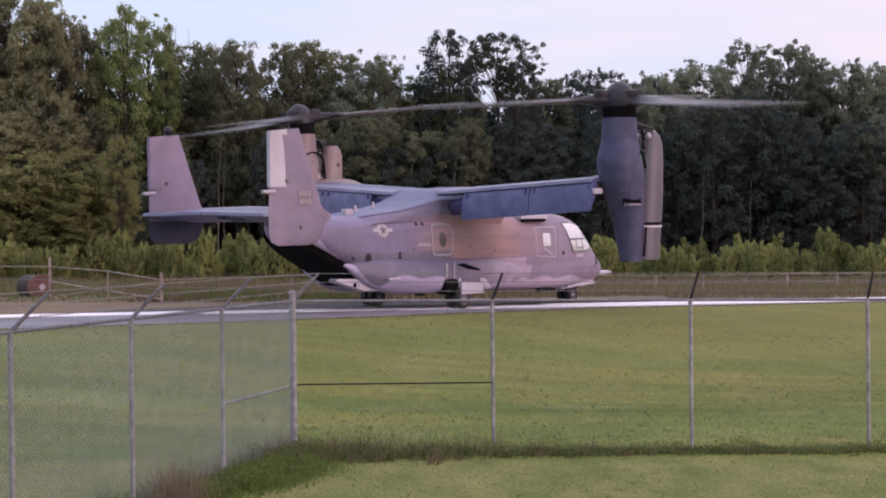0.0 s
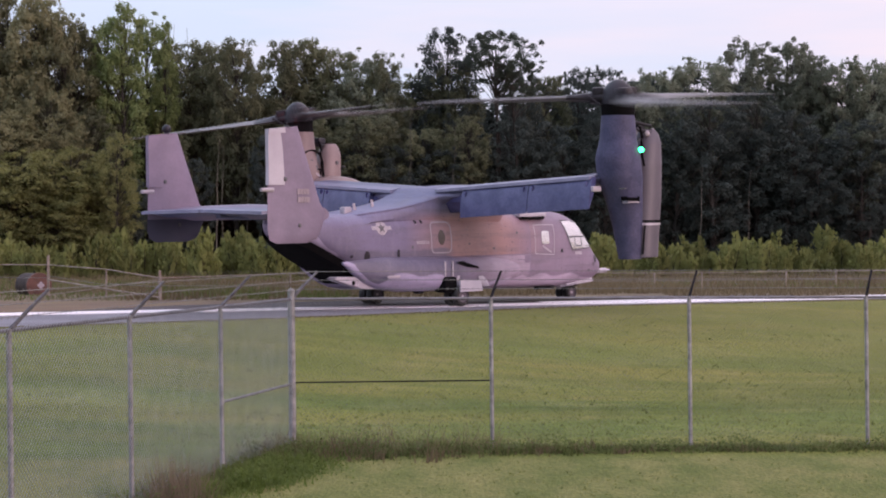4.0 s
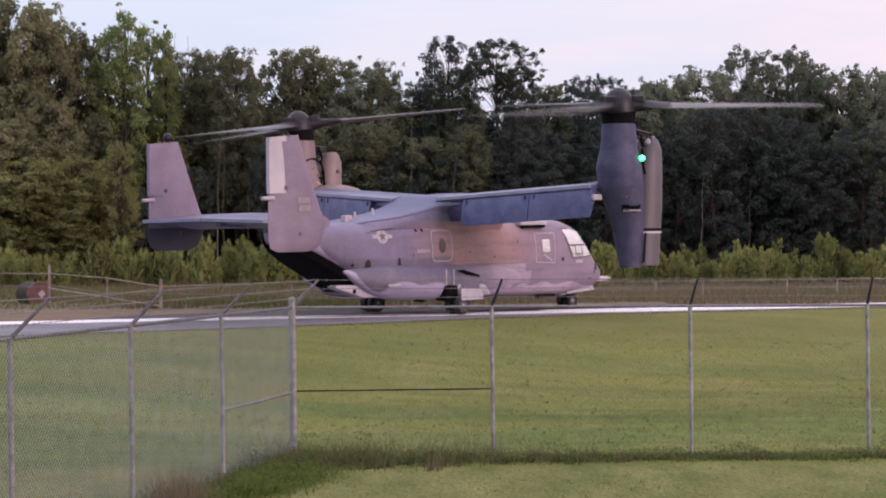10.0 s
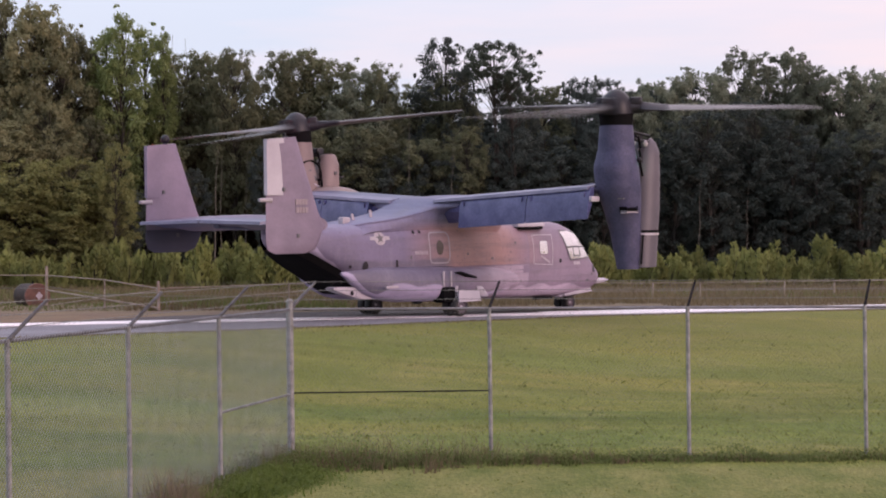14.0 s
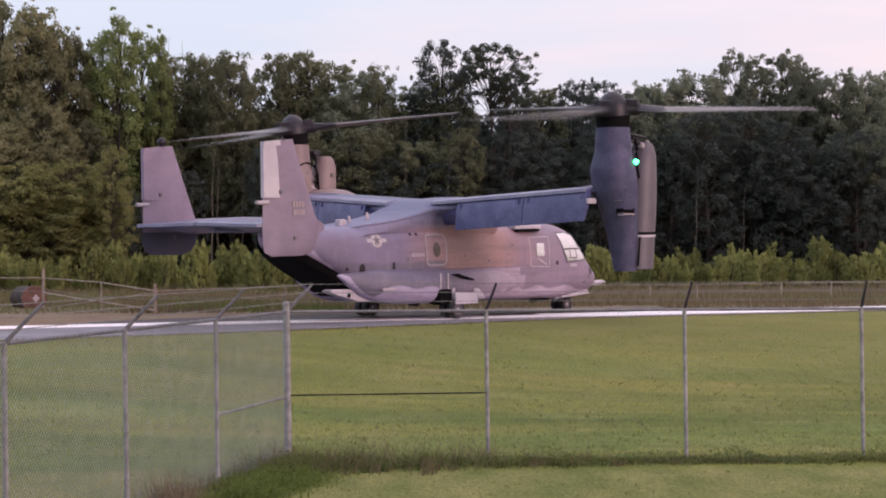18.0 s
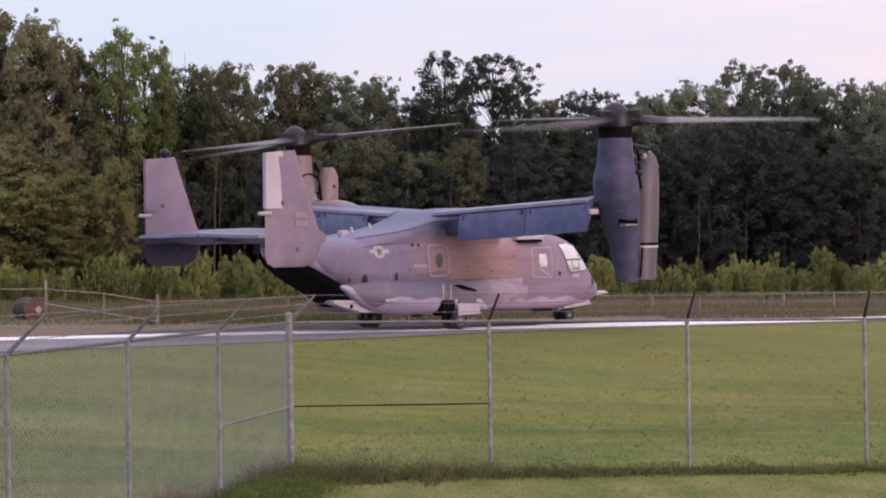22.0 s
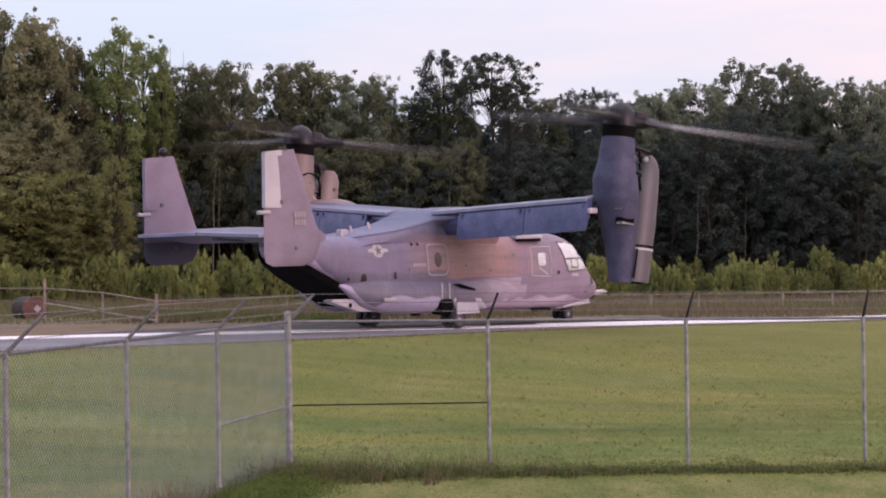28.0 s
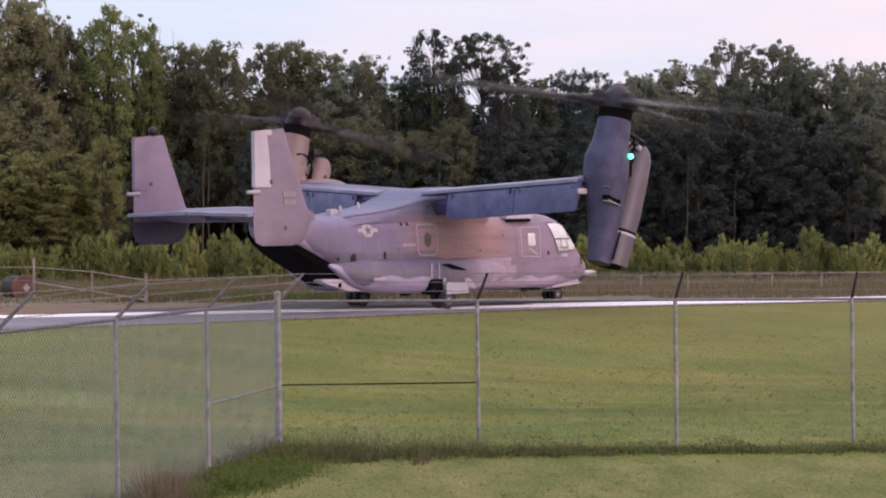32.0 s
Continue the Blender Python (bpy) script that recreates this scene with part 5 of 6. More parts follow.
# ---------------------------------------------------------------- vegetation
def leaf_quad(vs, fs, c, nrm, size, rnd):
    """One leaf spray: a bent quad, appended to the lists."""
    n = nrm.normalized()
    t = n.orthogonal().normalized()
    t.rotate(Matrix.Rotation(rnd.uniform(0, 6.283), 3, n))
    b = n.cross(t)
    w, h = size * rnd.uniform(0.35, 0.6), size * rnd.uniform(0.6, 1.0)
    k = len(vs)
    vs.extend((c - b * h, c + t * w, c + b * h + n * size * 0.15, c - t * w))
    fs.append((k, k + 1, k + 2, k + 3))


def crown_mesh(name, rnd, puffs, leaves, size, material, flat=0.75):
    """A crown: puffs (centre, radius), each a bunch of small lobes skinned with leaf sprays that face outwards."""
    vs, fs = [], []
    for c, r in puffs:
        c = Vector(c)
        for _ in range(4):
            o = Vector((rnd.gauss(0, 1), rnd.gauss(0, 1), rnd.gauss(0.15, 0.8))).normalized() * r * rnd.uniform(0.35, 0.75)
            lobe, q = c + Vector((o.x, o.y, o.z * flat)), r * rnd.uniform(0.42, 0.68)
            for _ in range(int(leaves * q * q) + 4):
                d = Vector((rnd.gauss(0, 1), rnd.gauss(0, 1), rnd.gauss(0.3, 1))).normalized()
                if d.z < -0.55:
                    continue
                p = lobe + Vector((d.x, d.y, d.z * flat)) * q * (rnd.uniform(0.72, 1.08) if rnd.random() < 0.9 else rnd.uniform(1.05, 1.4))
                n = (d + Vector((rnd.gauss(0, 0.22), rnd.gauss(0, 0.22), 0.35 + rnd.gauss(0, 0.2)))).normalized()
                t = n.orthogonal().normalized()
                t.rotate(Matrix.Rotation(rnd.uniform(0, 6.283), 3, n))
                b = n.cross(t)
                w, k = size * rnd.uniform(0.6, 1.3), len(vs)
                vs.extend((p + t * w, p - t * w * 0.5 + b * w * 0.7, p - t * w * 0.55 - b * w * 0.65))
                fs.append((k, k + 1, k + 2))
    me = bpy.data.meshes.new(name)
    me.from_pydata(vs, [], fs)
    me.materials.append(material)
    return me


def limb(bm, a, b, r0, r1, rnd, n=6):
    m = Vector(a).lerp(Vector(b), 0.5) + Vector((rnd.uniform(-0.15, 0.15), rnd.uniform(-0.15, 0.15), rnd.uniform(0, 0.25)))
    add_rod(bm, a, m, r0, (r0 + r1) / 2, n, False)
    add_rod(bm, m, b, (r0 + r1) / 2, r1, n, False)


PROFILE = {     # half width of the crown against the height from its foot to its top
    "dome": ((0.0, 0.60), (0.25, 0.85), (0.5, 1.0), (0.75, 0.98), (0.90, 0.80), (1.0, 0.48)),
    "column": ((0.0, 0.80), (0.35, 1.0), (0.7, 0.90), (0.9, 0.62), (1.0, 0.25)),
    "pine": ((0.0, 0.35), (0.3, 0.75), (0.55, 1.0), (0.8, 0.85), (1.0, 0.40)),
}


def make_tree(kind, seed, leafmat, h=14.0, spread=2.6, low=0.12, shape="dome", count=90, size=0.105, leaves=240, bark=None):
    """A tree at the origin, h high: trunk, limbs and a crown of many uneven puffs of leaves."""
    rnd = random.Random(seed)
    tree = new(kind)
    bm = bmesh.new()
    lean = Vector((rnd.uniform(-0.4, 0.4), rnd.uniform(-0.4, 0.4), 0))
    top, segs = h * 0.94, 7
    axis = [Vector((0, 0, -0.4))]
    for i in range(1, segs + 1):
        f = i / segs
        axis.append(Vector((lean.x * f + rnd.uniform(-0.12, 0.12), lean.y * f + rnd.uniform(-0.12, 0.12), top * f)))
        add_rod(bm, axis[-2], axis[-1], 0.22 * (1 - 0.85 * (i - 1) / segs), 0.22 * (1 - 0.85 * f), 8, False)

    def at(f):
        x = f * segs
        i = min(segs - 1, int(x))
        return axis[i].lerp(axis[i + 1], x - i)
    puffs = []
    pine = shape == "pine"
    for j in range(count):
        g = ((j + rnd.random()) / count) ** 0.85
        f = low + (0.97 - low) * g
        a = j * 2.39996 + rnd.uniform(-0.7, 0.7)
        uneven = 1.0 + 0.55 * noise.noise(Vector((math.cos(a) * 0.9, math.sin(a) * 0.9, f * 5.0 + seed)))
        rr = spread * lerp_rows(PROFILE[shape], g)[0] * uneven * rnd.uniform(0.45 if pine else 0.62, 1.0)
        s = at(max(0.05, f - 0.06 - 0.02 * rr))
        e = Vector((at(f).x + math.cos(a) * rr, at(f).y + math.sin(a) * rr, f * h + rnd.uniform(-0.3, 0.3)))
        r = rnd.uniform(0.26, 0.48) if pine else rnd.uniform(0.50, 0.95) * (0.75 + 0.25 * spread / 2.6) * (1.0 - 0.35 * max(0.0, g - 0.75) / 0.25)
        e.z = min(e.z, h - r * rnd.uniform(0.6, 1.2))
        limb(bm, s, e, 0.028 + 0.030 * (1 - f), 0.010, rnd, 3)
        puffs.append((e, r))
        if pine:
            for _ in range(1):
                puffs.append((e + Vector((rnd.uniform(-0.7, 0.7), rnd.uniform(-0.7, 0.7), rnd.uniform(-0.12, 0.3))), r * rnd.uniform(0.5, 0.9)))
        elif rnd.random() < 0.3:
            puffs.append((e + Vector((math.cos(a) * 0.5, math.sin(a) * 0.5, rnd.uniform(0.0, 0.6))), r * 0.5))
    puffs.append((Vector((axis[-1].x, axis[-1].y, h - 0.4)), 0.5))
    part("trunk", bm, bark or BARK, tree, "tapered brown trunk and limbs")
    crown = new("crown", crown_mesh("crown", rnd, puffs, leaves, size, leafmat, 0.8 if pine else 0.78))
    crown.parent = tree
    return tree


def make_shrub(seed, leafmat, h=2.2):
    """A young upright shrub: ascending stems feathered with narrow leaf sprays."""
    rnd = random.Random(seed)
    ob = new("shrub")
    bm = bmesh.new()
    vs, fs = [], []
    for j in range(13):
        a, w = rnd.uniform(0, 6.283), rnd.uniform(0.03, 0.75)
        top = h * rnd.uniform(0.6, 1.0) * (1.08 - 0.6 * w)
        e = Vector((math.cos(a) * w, math.sin(a) * w, top))
        limb(bm, (0, 0, -0.2), e, 0.025, 0.008, rnd, 5)
        for _ in range(92):
            f = rnd.uniform(0.12, 1.03)
            q = rnd.uniform(0, 6.283)
            out = Vector((math.cos(q), math.sin(q), 0))
            c = e * f + out * rnd.random() * (0.50 * (1.08 - f) + 0.05)
            d = (out * rnd.uniform(0.1, 0.7) + Vector((0, 0, 1))).normalized() * rnd.uniform(0.08, 0.17)
            s = Vector((-math.sin(q + 0.6), math.cos(q + 0.6), rnd.uniform(-0.4, 0.4))) * rnd.uniform(0.030, 0.065)
            n = len(vs)
            vs.extend((c - d * 0.6, c + s, c + d, c - s))
            fs.append((n, n + 1, n + 2, n + 3))
    part("stem", bm, BARK, ob, "thin brown stem")
    me = bpy.data.meshes.new("leaves")
    me.from_pydata(vs, [], fs)
    me.materials.append(leafmat)
    c = new("leaves", me)
    c.parent = ob
    return ob


def tree_place(px, dist):
    """Plan place of something seen at that column of the view."""
    return (px - 784) / 3120 * dist


def build_trees():
    rnd = random.Random(5)
    edge, deep = "at the wood's edge", "deeper in the wood"
    # kind, leaves, half width, foot of the crown, shape, puffs, leaf size, leaves per puff, variants, label
    kinds = {
        "o": ("broadleaf_tree", LEAF_OLIVE, 2.9, 0.06, "dome", 230, 0.112, 190, 3, "olive-brown leafy tree " + edge),
        "g": ("broadleaf_tree", LEAF_GREEN, 1.9, 0.08, "column", 135, 0.100, 210, 2, "bright green slender tree " + edge),
        "m": ("broadleaf_tree", LEAF_MID, 2.6, 0.26, "dome", 150, 0.108, 195, 3, "mid-green leafy tree " + edge),
        "d": ("broadleaf_tree", LEAF_DEEP, 2.8, 0.06, "dome", 130, 0.106, 260, 3, "dark green leafy tree " + edge),
        "r": ("broadleaf_tree", LEAF_SAGE, 2.7, 0.40, "dome", 110, 0.115, 230, 3, "grey-green leafy tree " + edge),
        "p": ("pine_tree", LEAF_PINE, 2.5, 0.79, "pine", 44, 0.085, 420, 2, "tall open-crowned pine above the wood"),
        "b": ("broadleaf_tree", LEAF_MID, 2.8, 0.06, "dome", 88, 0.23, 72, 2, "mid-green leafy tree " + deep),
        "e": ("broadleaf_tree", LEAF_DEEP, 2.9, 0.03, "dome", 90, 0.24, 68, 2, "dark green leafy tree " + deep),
        "f": ("broadleaf_tree", LEAF_BUSH, 2.6, 0.04, "dome", 120, 0.108, 185, 2, "low olive-green leafy tree " + edge),
    }
    protos = {}
    for c, (kind, leafmat, spread, low, shape, count, size, leaves, variants, label) in kinds.items():
        for v in range(variants):
            t = make_tree(kind, 11 + 7 * v + ord(c), leafmat, 14.0, spread * (1 + 0.08 * v), low, shape, count, size, leaves)
            tagged(t, label, "tree", "trees " + (deep if c in "be" else "of the wood's edge"))
            t.matrix_basis = pose(0, -400 - 20 * v, -60)
            protos[c, v] = t
    used = set()

    def plant(c, px, dist, ytop, width):
        """A tree whose crown is that wide and that high in the plan's angular measure."""
        variants, spread = kinds[c][8], kinds[c][2]
        v = rnd.randrange(variants)
        h = EYE[2] + (431 - ytop) * dist / 3120 + 0.35
        s = h / 14.0
        wide = width * dist / 3120 / (2 * spread * (1 + 0.08 * v) * 0.80)
        m = Matrix.Translation((tree_place(px, dist), dist, -0.15)) @ Matrix.Rotation(rnd.uniform(0, 6.283), 4, "Z")
        if (c, v) in used:
            t = copy_thing(protos[c, v], m)
        else:
            t = protos[c, v]
            t.matrix_basis = m
            used.add((c, v))
        t.scale = (wide, wide, s)
    # the skyline trees: kind, bearing, top, width
    front = (("o", -95, 0, 150), ("o", -45, -12, 140), ("o", 12, -8, 130), ("o", 70, 2, 120), ("o", 112, 42, 105), ("m", 155, 56, 80),
             ("g", 214, 14, 74), ("g", 196, 46, 60), ("g", 262, 44, 80), ("g", 296, 50, 44), ("m", 338, 84, 95), ("m", 382, 88, 90), ("m", 420, 80, 80),
             ("m", 500, 84, 85), ("m", 540, 80, 90), ("m", 600, 102, 110), ("r", 646, 116, 95), ("m", 682, 108, 64), ("m", 735, 146, 100),
             ("d", 796, 62, 90), ("m", 796, 122, 76), ("p", 884, 72, 122), ("p", 918, 122, 80), ("d", 922, 142, 58), ("m", 962, 152, 86), ("d", 1020, 134, 74), ("d", 1075, 138, 70),
             ("r", 1118, 165, 70), ("r", 1168, 142, 84), ("r", 1232, 120, 110), ("r", 1322, 90, 96), ("r", 1388, 88, 104), ("r", 1436, 116, 70), ("r", 1486, 122, 92), ("r", 1540, 130, 86), ("r", 1592, 124, 100), ("d", 1650, 124, 120), ("d", 1720, 110, 120))
    for c, px, top, width in front:
        plant(c, px, 107.0 if c == "p" else 112 + rnd.uniform(-3, 3), top, width)
    # lower trees along the edge
    for c, px, top, width in (("o", -50, 180, 120), ("o", 20, 200, 110), ("f", 10, 318, 110), ("f", 60, 300, 100), ("f", 105, 296, 110), ("o", 95, 170, 95), ("f", 150, 330, 110), ("f", 38, 288, 115), ("f", 132, 284, 115), ("f", 182, 306, 80), ("m", 165, 200, 70), ("f", 205, 250, 60), ("d", 235, 330, 60),
                              ("m", 305, 250, 60), ("d", 338, 290, 50), ("d", 480, 255, 60), ("m", 545, 215, 80), ("d", 585, 270, 80), ("m", 640, 225, 95), ("d", 690, 280, 90), ("m", 745, 230, 90),
                              ("d", 800, 290, 80), ("m", 832, 215, 60), ("d", 905, 235, 100), ("d", 965, 225, 100), ("d", 1010, 275, 110), ("d", 1065, 230, 80), ("d", 1190, 235, 90), ("d", 1265, 205, 110),
                              ("d", 1340, 190, 110), ("d", 1400, 215, 100), ("d", 1450, 260, 100), ("r", 1495, 235, 70), ("d", 1530, 240, 100), ("r", 1570, 225, 80)):
        plant(c, px + rnd.uniform(-6, 6), (103.6 if c == "f" else 106.5) + rnd.uniform(-1.2, 1.2), top + rnd.uniform(-12, 12), width)
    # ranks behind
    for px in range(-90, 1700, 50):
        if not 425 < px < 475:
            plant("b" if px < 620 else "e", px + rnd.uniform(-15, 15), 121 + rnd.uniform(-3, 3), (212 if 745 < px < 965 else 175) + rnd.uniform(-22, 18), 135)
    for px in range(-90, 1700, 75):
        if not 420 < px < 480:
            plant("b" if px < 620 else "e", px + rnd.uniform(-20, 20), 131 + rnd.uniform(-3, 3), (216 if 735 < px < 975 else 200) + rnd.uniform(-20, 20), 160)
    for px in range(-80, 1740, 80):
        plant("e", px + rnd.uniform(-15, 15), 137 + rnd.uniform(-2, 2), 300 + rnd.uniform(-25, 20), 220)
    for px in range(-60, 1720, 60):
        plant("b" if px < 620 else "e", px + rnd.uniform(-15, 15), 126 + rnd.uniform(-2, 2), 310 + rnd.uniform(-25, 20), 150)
    # bare slender trunks standing out of the leaves
    for px, yt, dist, r in ((303, 50, 116, 0.05), (330, 56, 116, 0.05), (878, 96, 106.5, 0.10), (722, 190, 105.2, 0.036), (800, 230, 104.9, 0.034), (383, 250, 106, 0.045), (392, 265, 107, 0.035), (436, 260, 107, 0.03), (1238, 290, 104, 0.03), (1322, 310, 105, 0.028)):
        h = EYE[2] + (431 - yt) * dist / 3120
        trunk = new("slender_tree")
        tagged(trunk, "slender pale bare trunk at the wood's edge", "tree", "bare trunks")
        trunk.matrix_basis = pose(tree_place(px, dist), dist, -0.15)
        bm = bmesh.new()
        pts = [Vector((rnd.uniform(-0.02, 0.02) * i + 0.03 * i, 0.0, h * i / 6)) for i in range(7)]
        for i in range(6):
            add_rod(bm, pts[i], pts[i + 1], r * (1 - i * 0.13), r * (1 - (i + 1) * 0.13), 6, False)
        part("trunk", bm, PALE_BARK if r < 0.09 else BARK, trunk)
        bm = bmesh.new()
        s = pts[3].lerp(pts[6], rnd.random())
        limb(bm, s, s + Vector((rnd.uniform(-1.2, 1.2), rnd.uniform(-0.5, 0.5), rnd.uniform(0.4, 1.4))), r * 0.3, r * 0.12, rnd, 5)
        part("branch", bm, BARK, trunk)
    # shrubs before the wood
    shrubs = [make_shrub(s, LEAF_SHRUB) for s in (3, 4, 5, 6)]
    for s in shrubs:
        tagged(s, "young yellow-green shrub before the wood", "shrub", "shrubs before the wood")
        s.matrix_basis = pose(rnd.uniform(-2, 2), 99, -0.15)
    for i in range(170):
        px = -60 + 1720 * (i + rnd.random()) / 170
        dist = rnd.uniform(94, 102)
        tall = rnd.choice((0.55, 0.75, 0.9, 1.0, 1.1, 1.35)) * rnd.uniform(0.9, 1.1)
        m = Matrix.Translation((tree_place(px, dist), dist, -0.2)) @ Matrix.Rotation(rnd.uniform(0, 6.283), 4, "Z")
        t = copy_thing(rnd.choice(shrubs), m)
        t.scale = (tall * rnd.uniform(1.0, 1.5), tall, tall)


def blades_mesh(name, spots, material, rnd):
    """Upright blades; spots: x, y, z, height, width."""
    vs, fs = [], []
    for x, y, z, h, w in spots:
        a = rnd.uniform(0, 3.1416)
        dx, dy = math.cos(a) * w, math.sin(a) * w
        lx, ly = rnd.gauss(0, 0.32) * h, rnd.gauss(0, 0.32) * h
        k = len(vs)
        vs.extend(((x - dx, y - dy, z), (x + dx, y + dy, z), (x + lx, y + ly, z + h)))
        fs.append((k, k + 1, k + 2))
    me = bpy.data.meshes.new(name)
    me.from_pydata(vs, [], fs)
    me.materials.append(material)
    return new(name, me)


def build_grass():
    rnd = random.Random(9)
    weeds, dry, stalks = [], [], []
    def tallness(run, d):
        return lerp_rows(((0, 1.5), (3, 1.25), (5.5, 0.75), (8, 0.5), (10, 0.75), (13, 1.25)), d)[0] if run == "R" else 1.2

    def nearer(d):
        return 1.0 * max(0.0, 1.0 - max(0.0, d) / 5.0)

    def across(run):
        a = RUN_L if run == "L" else RUN_R
        return Vector((math.sin(a), -math.cos(a), 0)) * (1 if run == "R" else -1)
    for run, length in (("R", 14.5), ("L", 13.0)):
        for i in range(4200 if run == "R" else 3600):
            d = rnd.uniform(-0.3, length)
            o = abs(rnd.gauss(0.0, 0.34)) - 0.12 if run == "L" else rnd.gauss(0.26, 0.26) + nearer(d) * rnd.random()
            p = fence_point(run, d) + across(run) * o
            tall = tallness(run, d) * (0.5 + 0.9 * max(0, noise.noise(Vector((d * 0.8, o, 3.0))) + 0.3))
            h = rnd.uniform(0.06, 0.22) * tall * (2.0 if rnd.random() < 0.04 else 1.0)
            (dry if rnd.random() < (0.50 if run == "R" else 0.15) else weeds).append((p.x, p.y, ground_z(p.x, p.y) - 0.01, h, rnd.uniform(0.005, 0.012)))
    for run, length, k in (("R", 14.5, 330), ("L", 13.0, 300)):
        for i in range(k):
            d = rnd.uniform(-0.3, length)
            o = rnd.gauss(0.12 if run == "L" else 0.32 + nearer(d) * rnd.random(), 0.25)
            c = fence_point(run, d) + across(run) * o
            tall = rnd.uniform(0.05, 0.17) * (1.7 if rnd.random() < 0.12 else 1.0) * tallness(run, d)
            to = dry if run == "R" and rnd.random() < 0.4 else weeds
            for j in range(22):
                x, y = c.x + rnd.gauss(0, 0.07), c.y + rnd.gauss(0, 0.07)
                to.append((x, y, ground_z(x, y) - 0.01, tall * rnd.uniform(0.5, 1.1), rnd.uniform(0.008, 0.02)))
    # a lush green clump inside the fence's corner
    lush, vs, fs = [], [], []
    for i in range(11000):
        d, o = rnd.gauss(3.1, 1.0), rnd.gauss(0.62, 0.33)
        c = fence_point("L", d) + Vector((1, 0, 0)) * o
        lift = max(0.05, noise.noise(Vector((c.x * 2.2, c.y * 2.2, 4.0))) + 0.5) * max(0.2, 1 - abs(o - 0.55) * 1.1)
        z = ground_z(c.x, c.y)
        if i % 3 == 0:
            lush.append((c.x, c.y, z - 0.01, rnd.uniform(0.08, 0.32) * (0.4 + lift), rnd.uniform(0.006, 0.013)))
        else:
            c.z = z + rnd.uniform(0.02, 0.05 + 0.26 * lift)
            leaf_quad(vs, fs, c, Vector((rnd.gauss(0, 0.5), rnd.gauss(-0.3, 0.5), 1.0)), rnd.uniform(0.015, 0.04), rnd)
    tagged(blades_mesh("lush_grass", lush, LUSH, rnd), "lush green grass clump at the fence corner", "weeds", kind="stuff")
    me = bpy.data.meshes.new("lush_weeds")
    me.from_pydata(vs, [], fs)
    me.materials.append(LUSH)
    tagged(new("lush_weeds", me), "lush green leafy weeds at the fence corner", "weeds", kind="stuff")
    tagged(blades_mesh("weeds", weeds, WEED, rnd), "uncut green weeds along the fence", "weeds", kind="stuff")
    for i in range(950):
        x, y = -3.30 + rnd.gauss(0, 0.19), 21.6 + rnd.gauss(0, 0.5)
        stalks.append((x, y, ground_z(x, y), rnd.uniform(0.15, 0.75) * rnd.uniform(0.5, 1.0), rnd.uniform(0.003, 0.008)))
    for i in range(560):
        d, o = abs(rnd.gauss(0, 1.8)), rnd.gauss(0.05, 0.2)
        c = fence_point("R" if rnd.random() < 0.55 else "L", d)
        stalks.append((c.x + rnd.gauss(0, 0.12), c.y - o, ground_z(c.x, c.y) - 0.01, rnd.uniform(0.22, 0.72) * (0.5 + 0.5 * rnd.random()), rnd.uniform(0.004, 0.008)))
    tagged(blades_mesh("weed_stalks", stalks, STALK, rnd), "dry reddish weed stalks by the fence", "weeds", kind="stuff")
    tagged(blades_mesh("dry_blades", dry, DRY_WEED, rnd), "dry brown grass blades by the fence", "weeds", kind="stuff")
    # broad ragged leaves low along the fence
    vs, fs = [], []
    for run, length, k in (("R", 14.5, 12000), ("L", 13.0, 10000)):
        for i in range(k):
            d = rnd.uniform(-0.3, length)
            o = rnd.gauss(0.12 if run == "L" else 0.34 + nearer(d) * rnd.random(), 0.24)
            c = fence_point(run, d) + across(run) * o
            lift = max(0.0, noise.noise(Vector((d * 1.4, o * 2.0, 7.0))) + 0.35) * tallness(run, d)
            c.z = ground_z(c.x, c.y) + rnd.uniform(0.02, 0.05 + 0.34 * lift)
            leaf_quad(vs, fs, c, Vector((rnd.gauss(0, 0.6), rnd.gauss(-0.2, 0.6), 1.0)), rnd.uniform(0.012, 0.036), rnd)
    me = bpy.data.meshes.new("broad_weeds")
    me.from_pydata(vs, [], fs)
    me.materials.append(WEED)
    tagged(new("broad_weeds", me), "ragged broad-leaved weeds along the fence", "weeds", kind="stuff")
    # scattered tufts in the mown field
    dark, pale = [], []
    for i in range(2200):
        y = 18 + 32 * rnd.random() ** 1.2
        x = rnd.uniform(-0.29, 0.29) * y
        if y > edge_y(x) - 0.3 or 26.2 < y < 27.2:
            continue
        to = dark if rnd.random() < 0.35 else pale
        for j in range(5):
            u, v = x + rnd.gauss(0, 0.035), y + rnd.gauss(0, 0.05)
            to.append((u, v, ground_z(u, v) - 0.005, rnd.uniform(0.025, 0.085) * (1.0 if y > 27 else 0.5), rnd.uniform(0.005, 0.012)))
    tagged(blades_mesh("grass_tufts", dark, WEED, rnd), "scattered darker grass tufts in the field", "grass", kind="stuff")
    tagged(blades_mesh("dry_tufts", pale, GRASS_BLADE, rnd), "scattered paler grass tufts in the field", "grass", kind="stuff")
    fringe = []
    for i in range(5200):
        x = rnd.uniform(-16, 18)
        y = edge_y(x) - 0.05 - abs(rnd.gauss(0, 0.35))
        fringe.append((x, y, ground_z(x, y) - 0.01, rnd.uniform(0.02, 0.075), rnd.uniform(0.008, 0.018)))
    tagged(blades_mesh("edge_grass", fringe, DRY_WEED, rnd), "dry brownish grass along the taxiway edge", "grass", kind="stuff")
    lawn = []
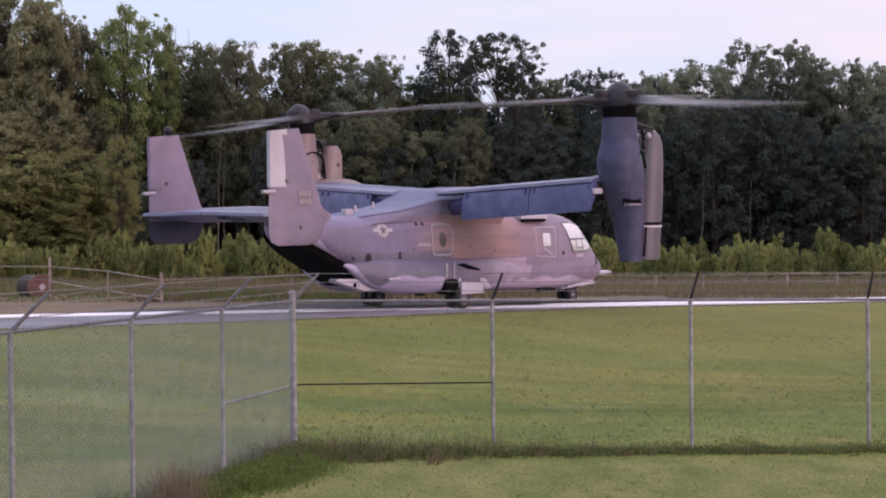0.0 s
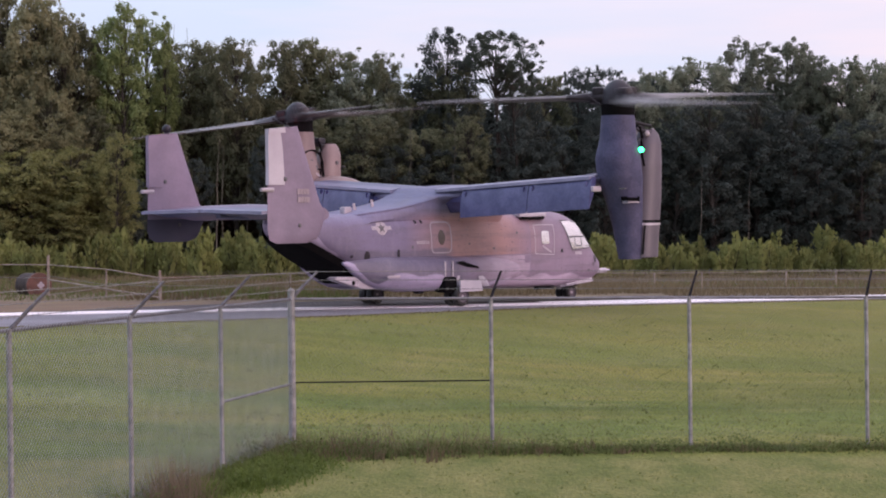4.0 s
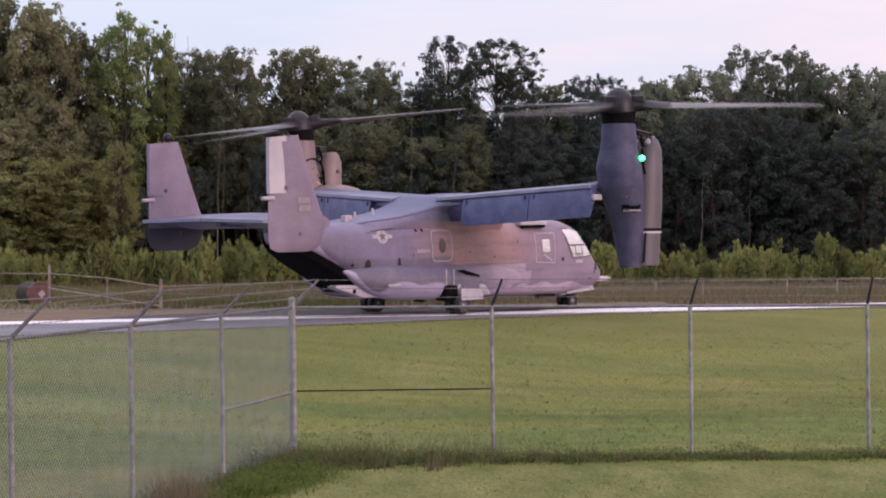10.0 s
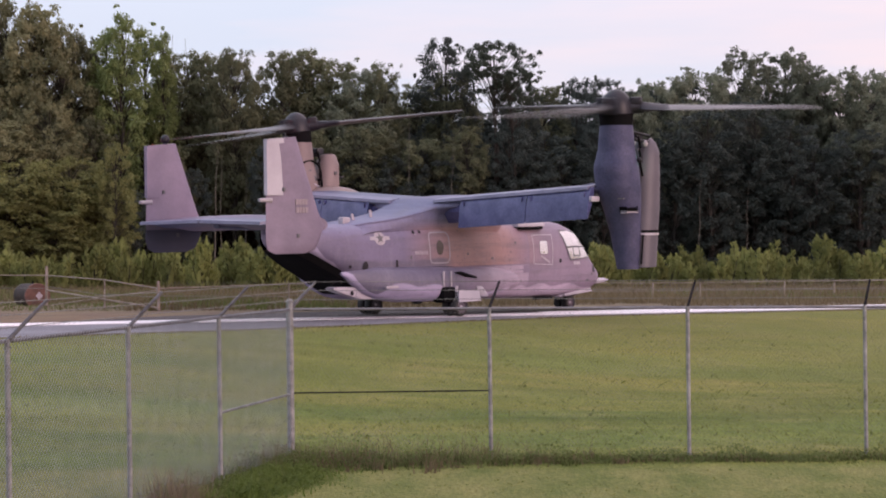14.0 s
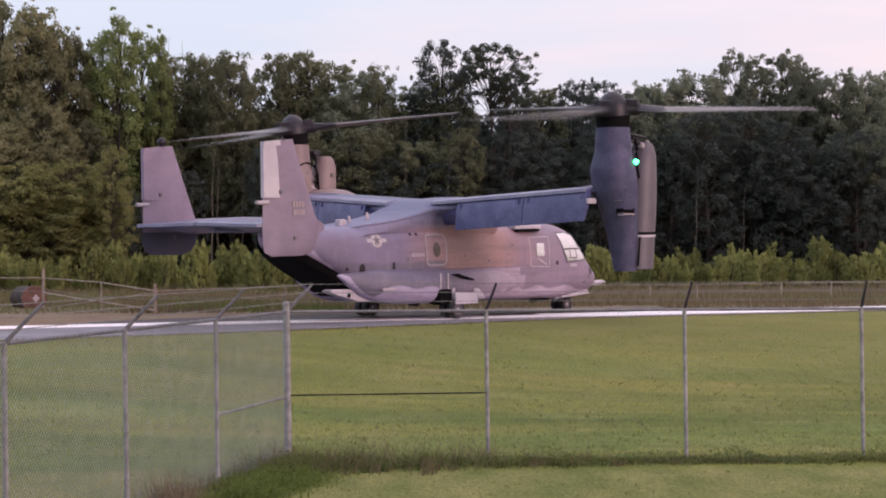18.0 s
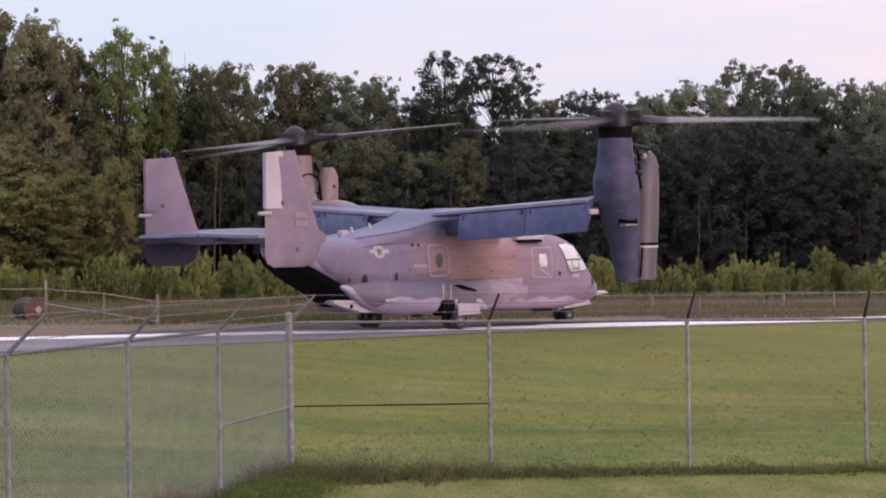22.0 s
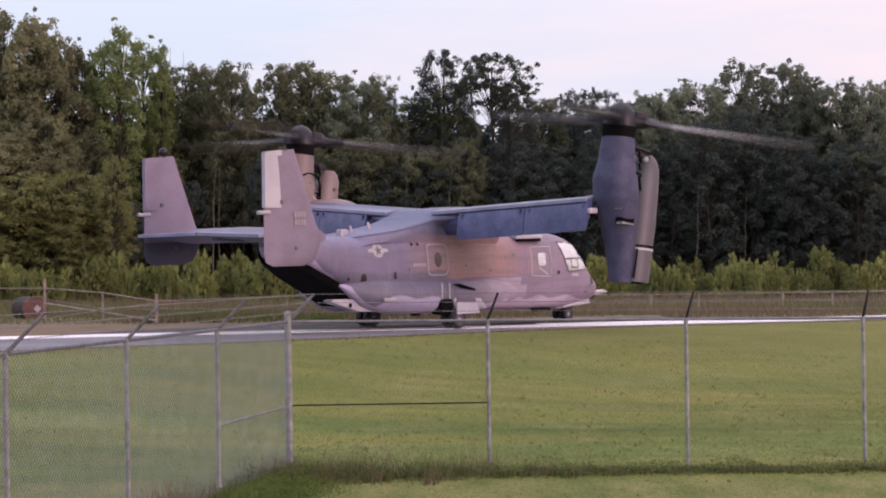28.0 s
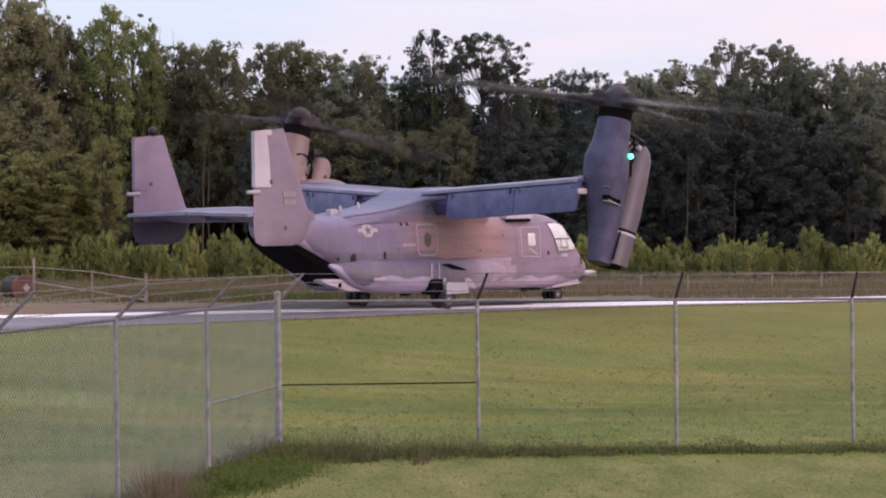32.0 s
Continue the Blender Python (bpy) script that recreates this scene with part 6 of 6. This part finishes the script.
    for i in range(45000):
        y = 16 + 32 * rnd.random() ** 1.3
        x = rnd.uniform(-0.30, 0.30) * y
        if 27.3 < y < edge_y(x) - 0.2:
            lawn.append((x, y, ground_z(x, y) - 0.01, rnd.uniform(0.02, 0.05), rnd.uniform(0.006, 0.012)))
    tagged(blades_mesh("lawn_blades", lawn, GRASS_BLADE, rnd), "short mown grass blades", "grass", kind="stuff")
    rough, fresh = [], []
    for i in range(52000):
        y = rnd.uniform(60, 97)
        x = rnd.uniform(-0.30, 0.30) * y
        over = TAXI_N.x * x + TAXI_N.y * (y - 53.4)
        if x < -9 and y < 72 and over > 3.2:
            (rough if rnd.random() < 0.35 else fresh).append((x, y, ground_z(x, y) - 0.02, rnd.uniform(0.04, 0.16), rnd.uniform(0.012, 0.03)))
        if x > 8 and 3.0 < over < 8:
            rough.append((x, y, ground_z(x, y) - 0.02, rnd.uniform(0.05, 0.30), rnd.uniform(0.012, 0.03)))
        if over < 8 or (x < -11 and y < 72):
            continue
        green = noise.noise(Vector((x * 0.15, y * 0.15, 1.0))) + (0.0 if x < -6 else -0.35) > 0.1
        (fresh if green else rough).append((x, y, ground_z(x, y) - 0.02, rnd.uniform(0.10, 0.55), rnd.uniform(0.012, 0.03)))
    tagged(blades_mesh("rough_grass", rough, DRY_WEED, rnd), "tall dry brownish grass before the shrubs", "grass", kind="stuff")
    tagged(blades_mesh("tall_grass", fresh, WEED, rnd), "tall green grass before the shrubs", "grass", kind="stuff")


# ---------------------------------------------------------------- build
build_ground()
build_taxiway()
craft = build_aircraft()
build_near_fence()
build_far_fence()
build_drum()
build_trees()
build_grass()


# ---------------------------------------------------------------- movement
TILT = ((0, 0.0), (26.2, 0.0), (27.5, 3.0), (28.0, 6.5), (28.4, 8.5), (28.8, 12.0), (29.0, 13.0), (29.5, 15.5), (30.0, 16.3), (31.0, 16.8), (32.0, 17.2))
# blade bearings about each mast at whole seconds, in degrees; they drift, as 20 blade passes a second beat with the clock
SPIN = {
    1: ((0, 92), (1, 172), (2, 198), (3, 212), (6, 315), (7, 330), (8, 381), (9, 412), (10, 438), (11, 452), (12, 502), (13, 532), (14, 558), (17, 652), (18, 678), (19, 692), (20, 742), (21, 772), (22, 798), (23, 812), (24, 862), (25, 892), (28, 1048), (29, 1040), (30, 1052), (31, 1052), (32, 1060)),
    -1: ((0, 27), (1, -70), (2, -60), (3, -92), (6, -169), (7, -210), (8, -235), (9, -270), (10, -289), (11, -330), (12, -355), (13, -390), (14, -409), (17, -510), (18, -529), (19, -570), (20, -590), (21, -630), (22, -649), (23, -690), (24, -710), (25, -752), (28, -876), (29, -876), (30, -955), (31, -952), (32, -944)),
}
LEAN = {1: (-3.33, -5.26), -1: (3.22, -3.99)}
GREEN_OFF = (0.0, 0.65, 8.0, 8.75, 11.0, 11.75, 12.5, 14.0, 15.5, 19.0, 20.5, 22.0, 23.5, 25.0, 26.5, 28.0, 29.5)
RED_ON = ((13.0, 275), (29.0, 0))


# lean of each disc, sideways and fore and aft, while the nacelles tilt
FLAP = {
    1: ((0, 0.0, 0.0), (26.2, 0.0, 0.0), (28.0, 3.0, 4.0), (29.0, 0.0, -4.0), (30.0, 4.0, -3.0), (31.0, 4.0, -2.0), (32.0, 4.0, 1.0)),
    -1: ((0, 0.0, 0.0), (26.2, 0.0, 0.0), (28.0, 2.0, 3.0), (29.0, 0.0, 0.0), (30.0, 2.5, -6.0), (31.0, 4.0, -6.0), (32.0, 2.0, -6.0)),
}


def tilt_at(t):
    return lerp_rows(TILT, t)[0]


def flash_rows(place, flashes, rest):
    """Rows that turn a lens from its rest to a bearing at the given times, for about a tenth of a second."""
    rows = []
    last = None
    for f in range(0, 961):
        t = f / 30
        a = rest
        for s, turned in flashes:
            d = abs(t - s)
            if d <= 0.0501:
                a = turned
            elif d < 0.1501:
                k = (d - 0.05) / 0.1
                a = turned + (rest - turned) * k
        if a != last or f in (0, 960):
            if rows and rows[-1][2] != f - 1:
                rows.append(((f - 1) / 30, last, f - 1))
            rows.append((t, a, f))
            last = a
    return [(t, place @ pose(0, 0, 0, 0, 0, a)) for t, a, f in rows]


def motions():
    for side in (-1, 1):
        walk(craft["nacelle"][side], [(t, Matrix.Translation(PIVOT[side]) @ pose(0, 0, 0, 0, a)) for t, a in TILT])
        rows = []
        for f in range(961):
            t = f / 30
            az = lerp_rows(SPIN[side], t)[0] + side * 80.0 * f
            across, back = lerp_rows(FLAP[side], t)
            disc = pose(0, 0, 0, LEAN[side][0] + across, LEAN[side][1]) @ pose(0, 0, 0, 0, back)
            rows.append((t, Matrix.Translation(PIVOT[side]) @ pose(0, 0, 0, 0, tilt_at(t)) @ Matrix.Translation((0, 0, 1.62)) @ disc @ pose(0, 0, 0, 0, 0, az)))
        walk(craft["rotor"][side], rows)
    walk(craft["green"], flash_rows(pose(0.34, -0.57, 0.61), [(t, 135) for t in GREEN_OFF], -45))
    walk(craft["red"], flash_rows(pose(-8.74, 2.75, 5.47, 22), RED_ON, 188))


motions()
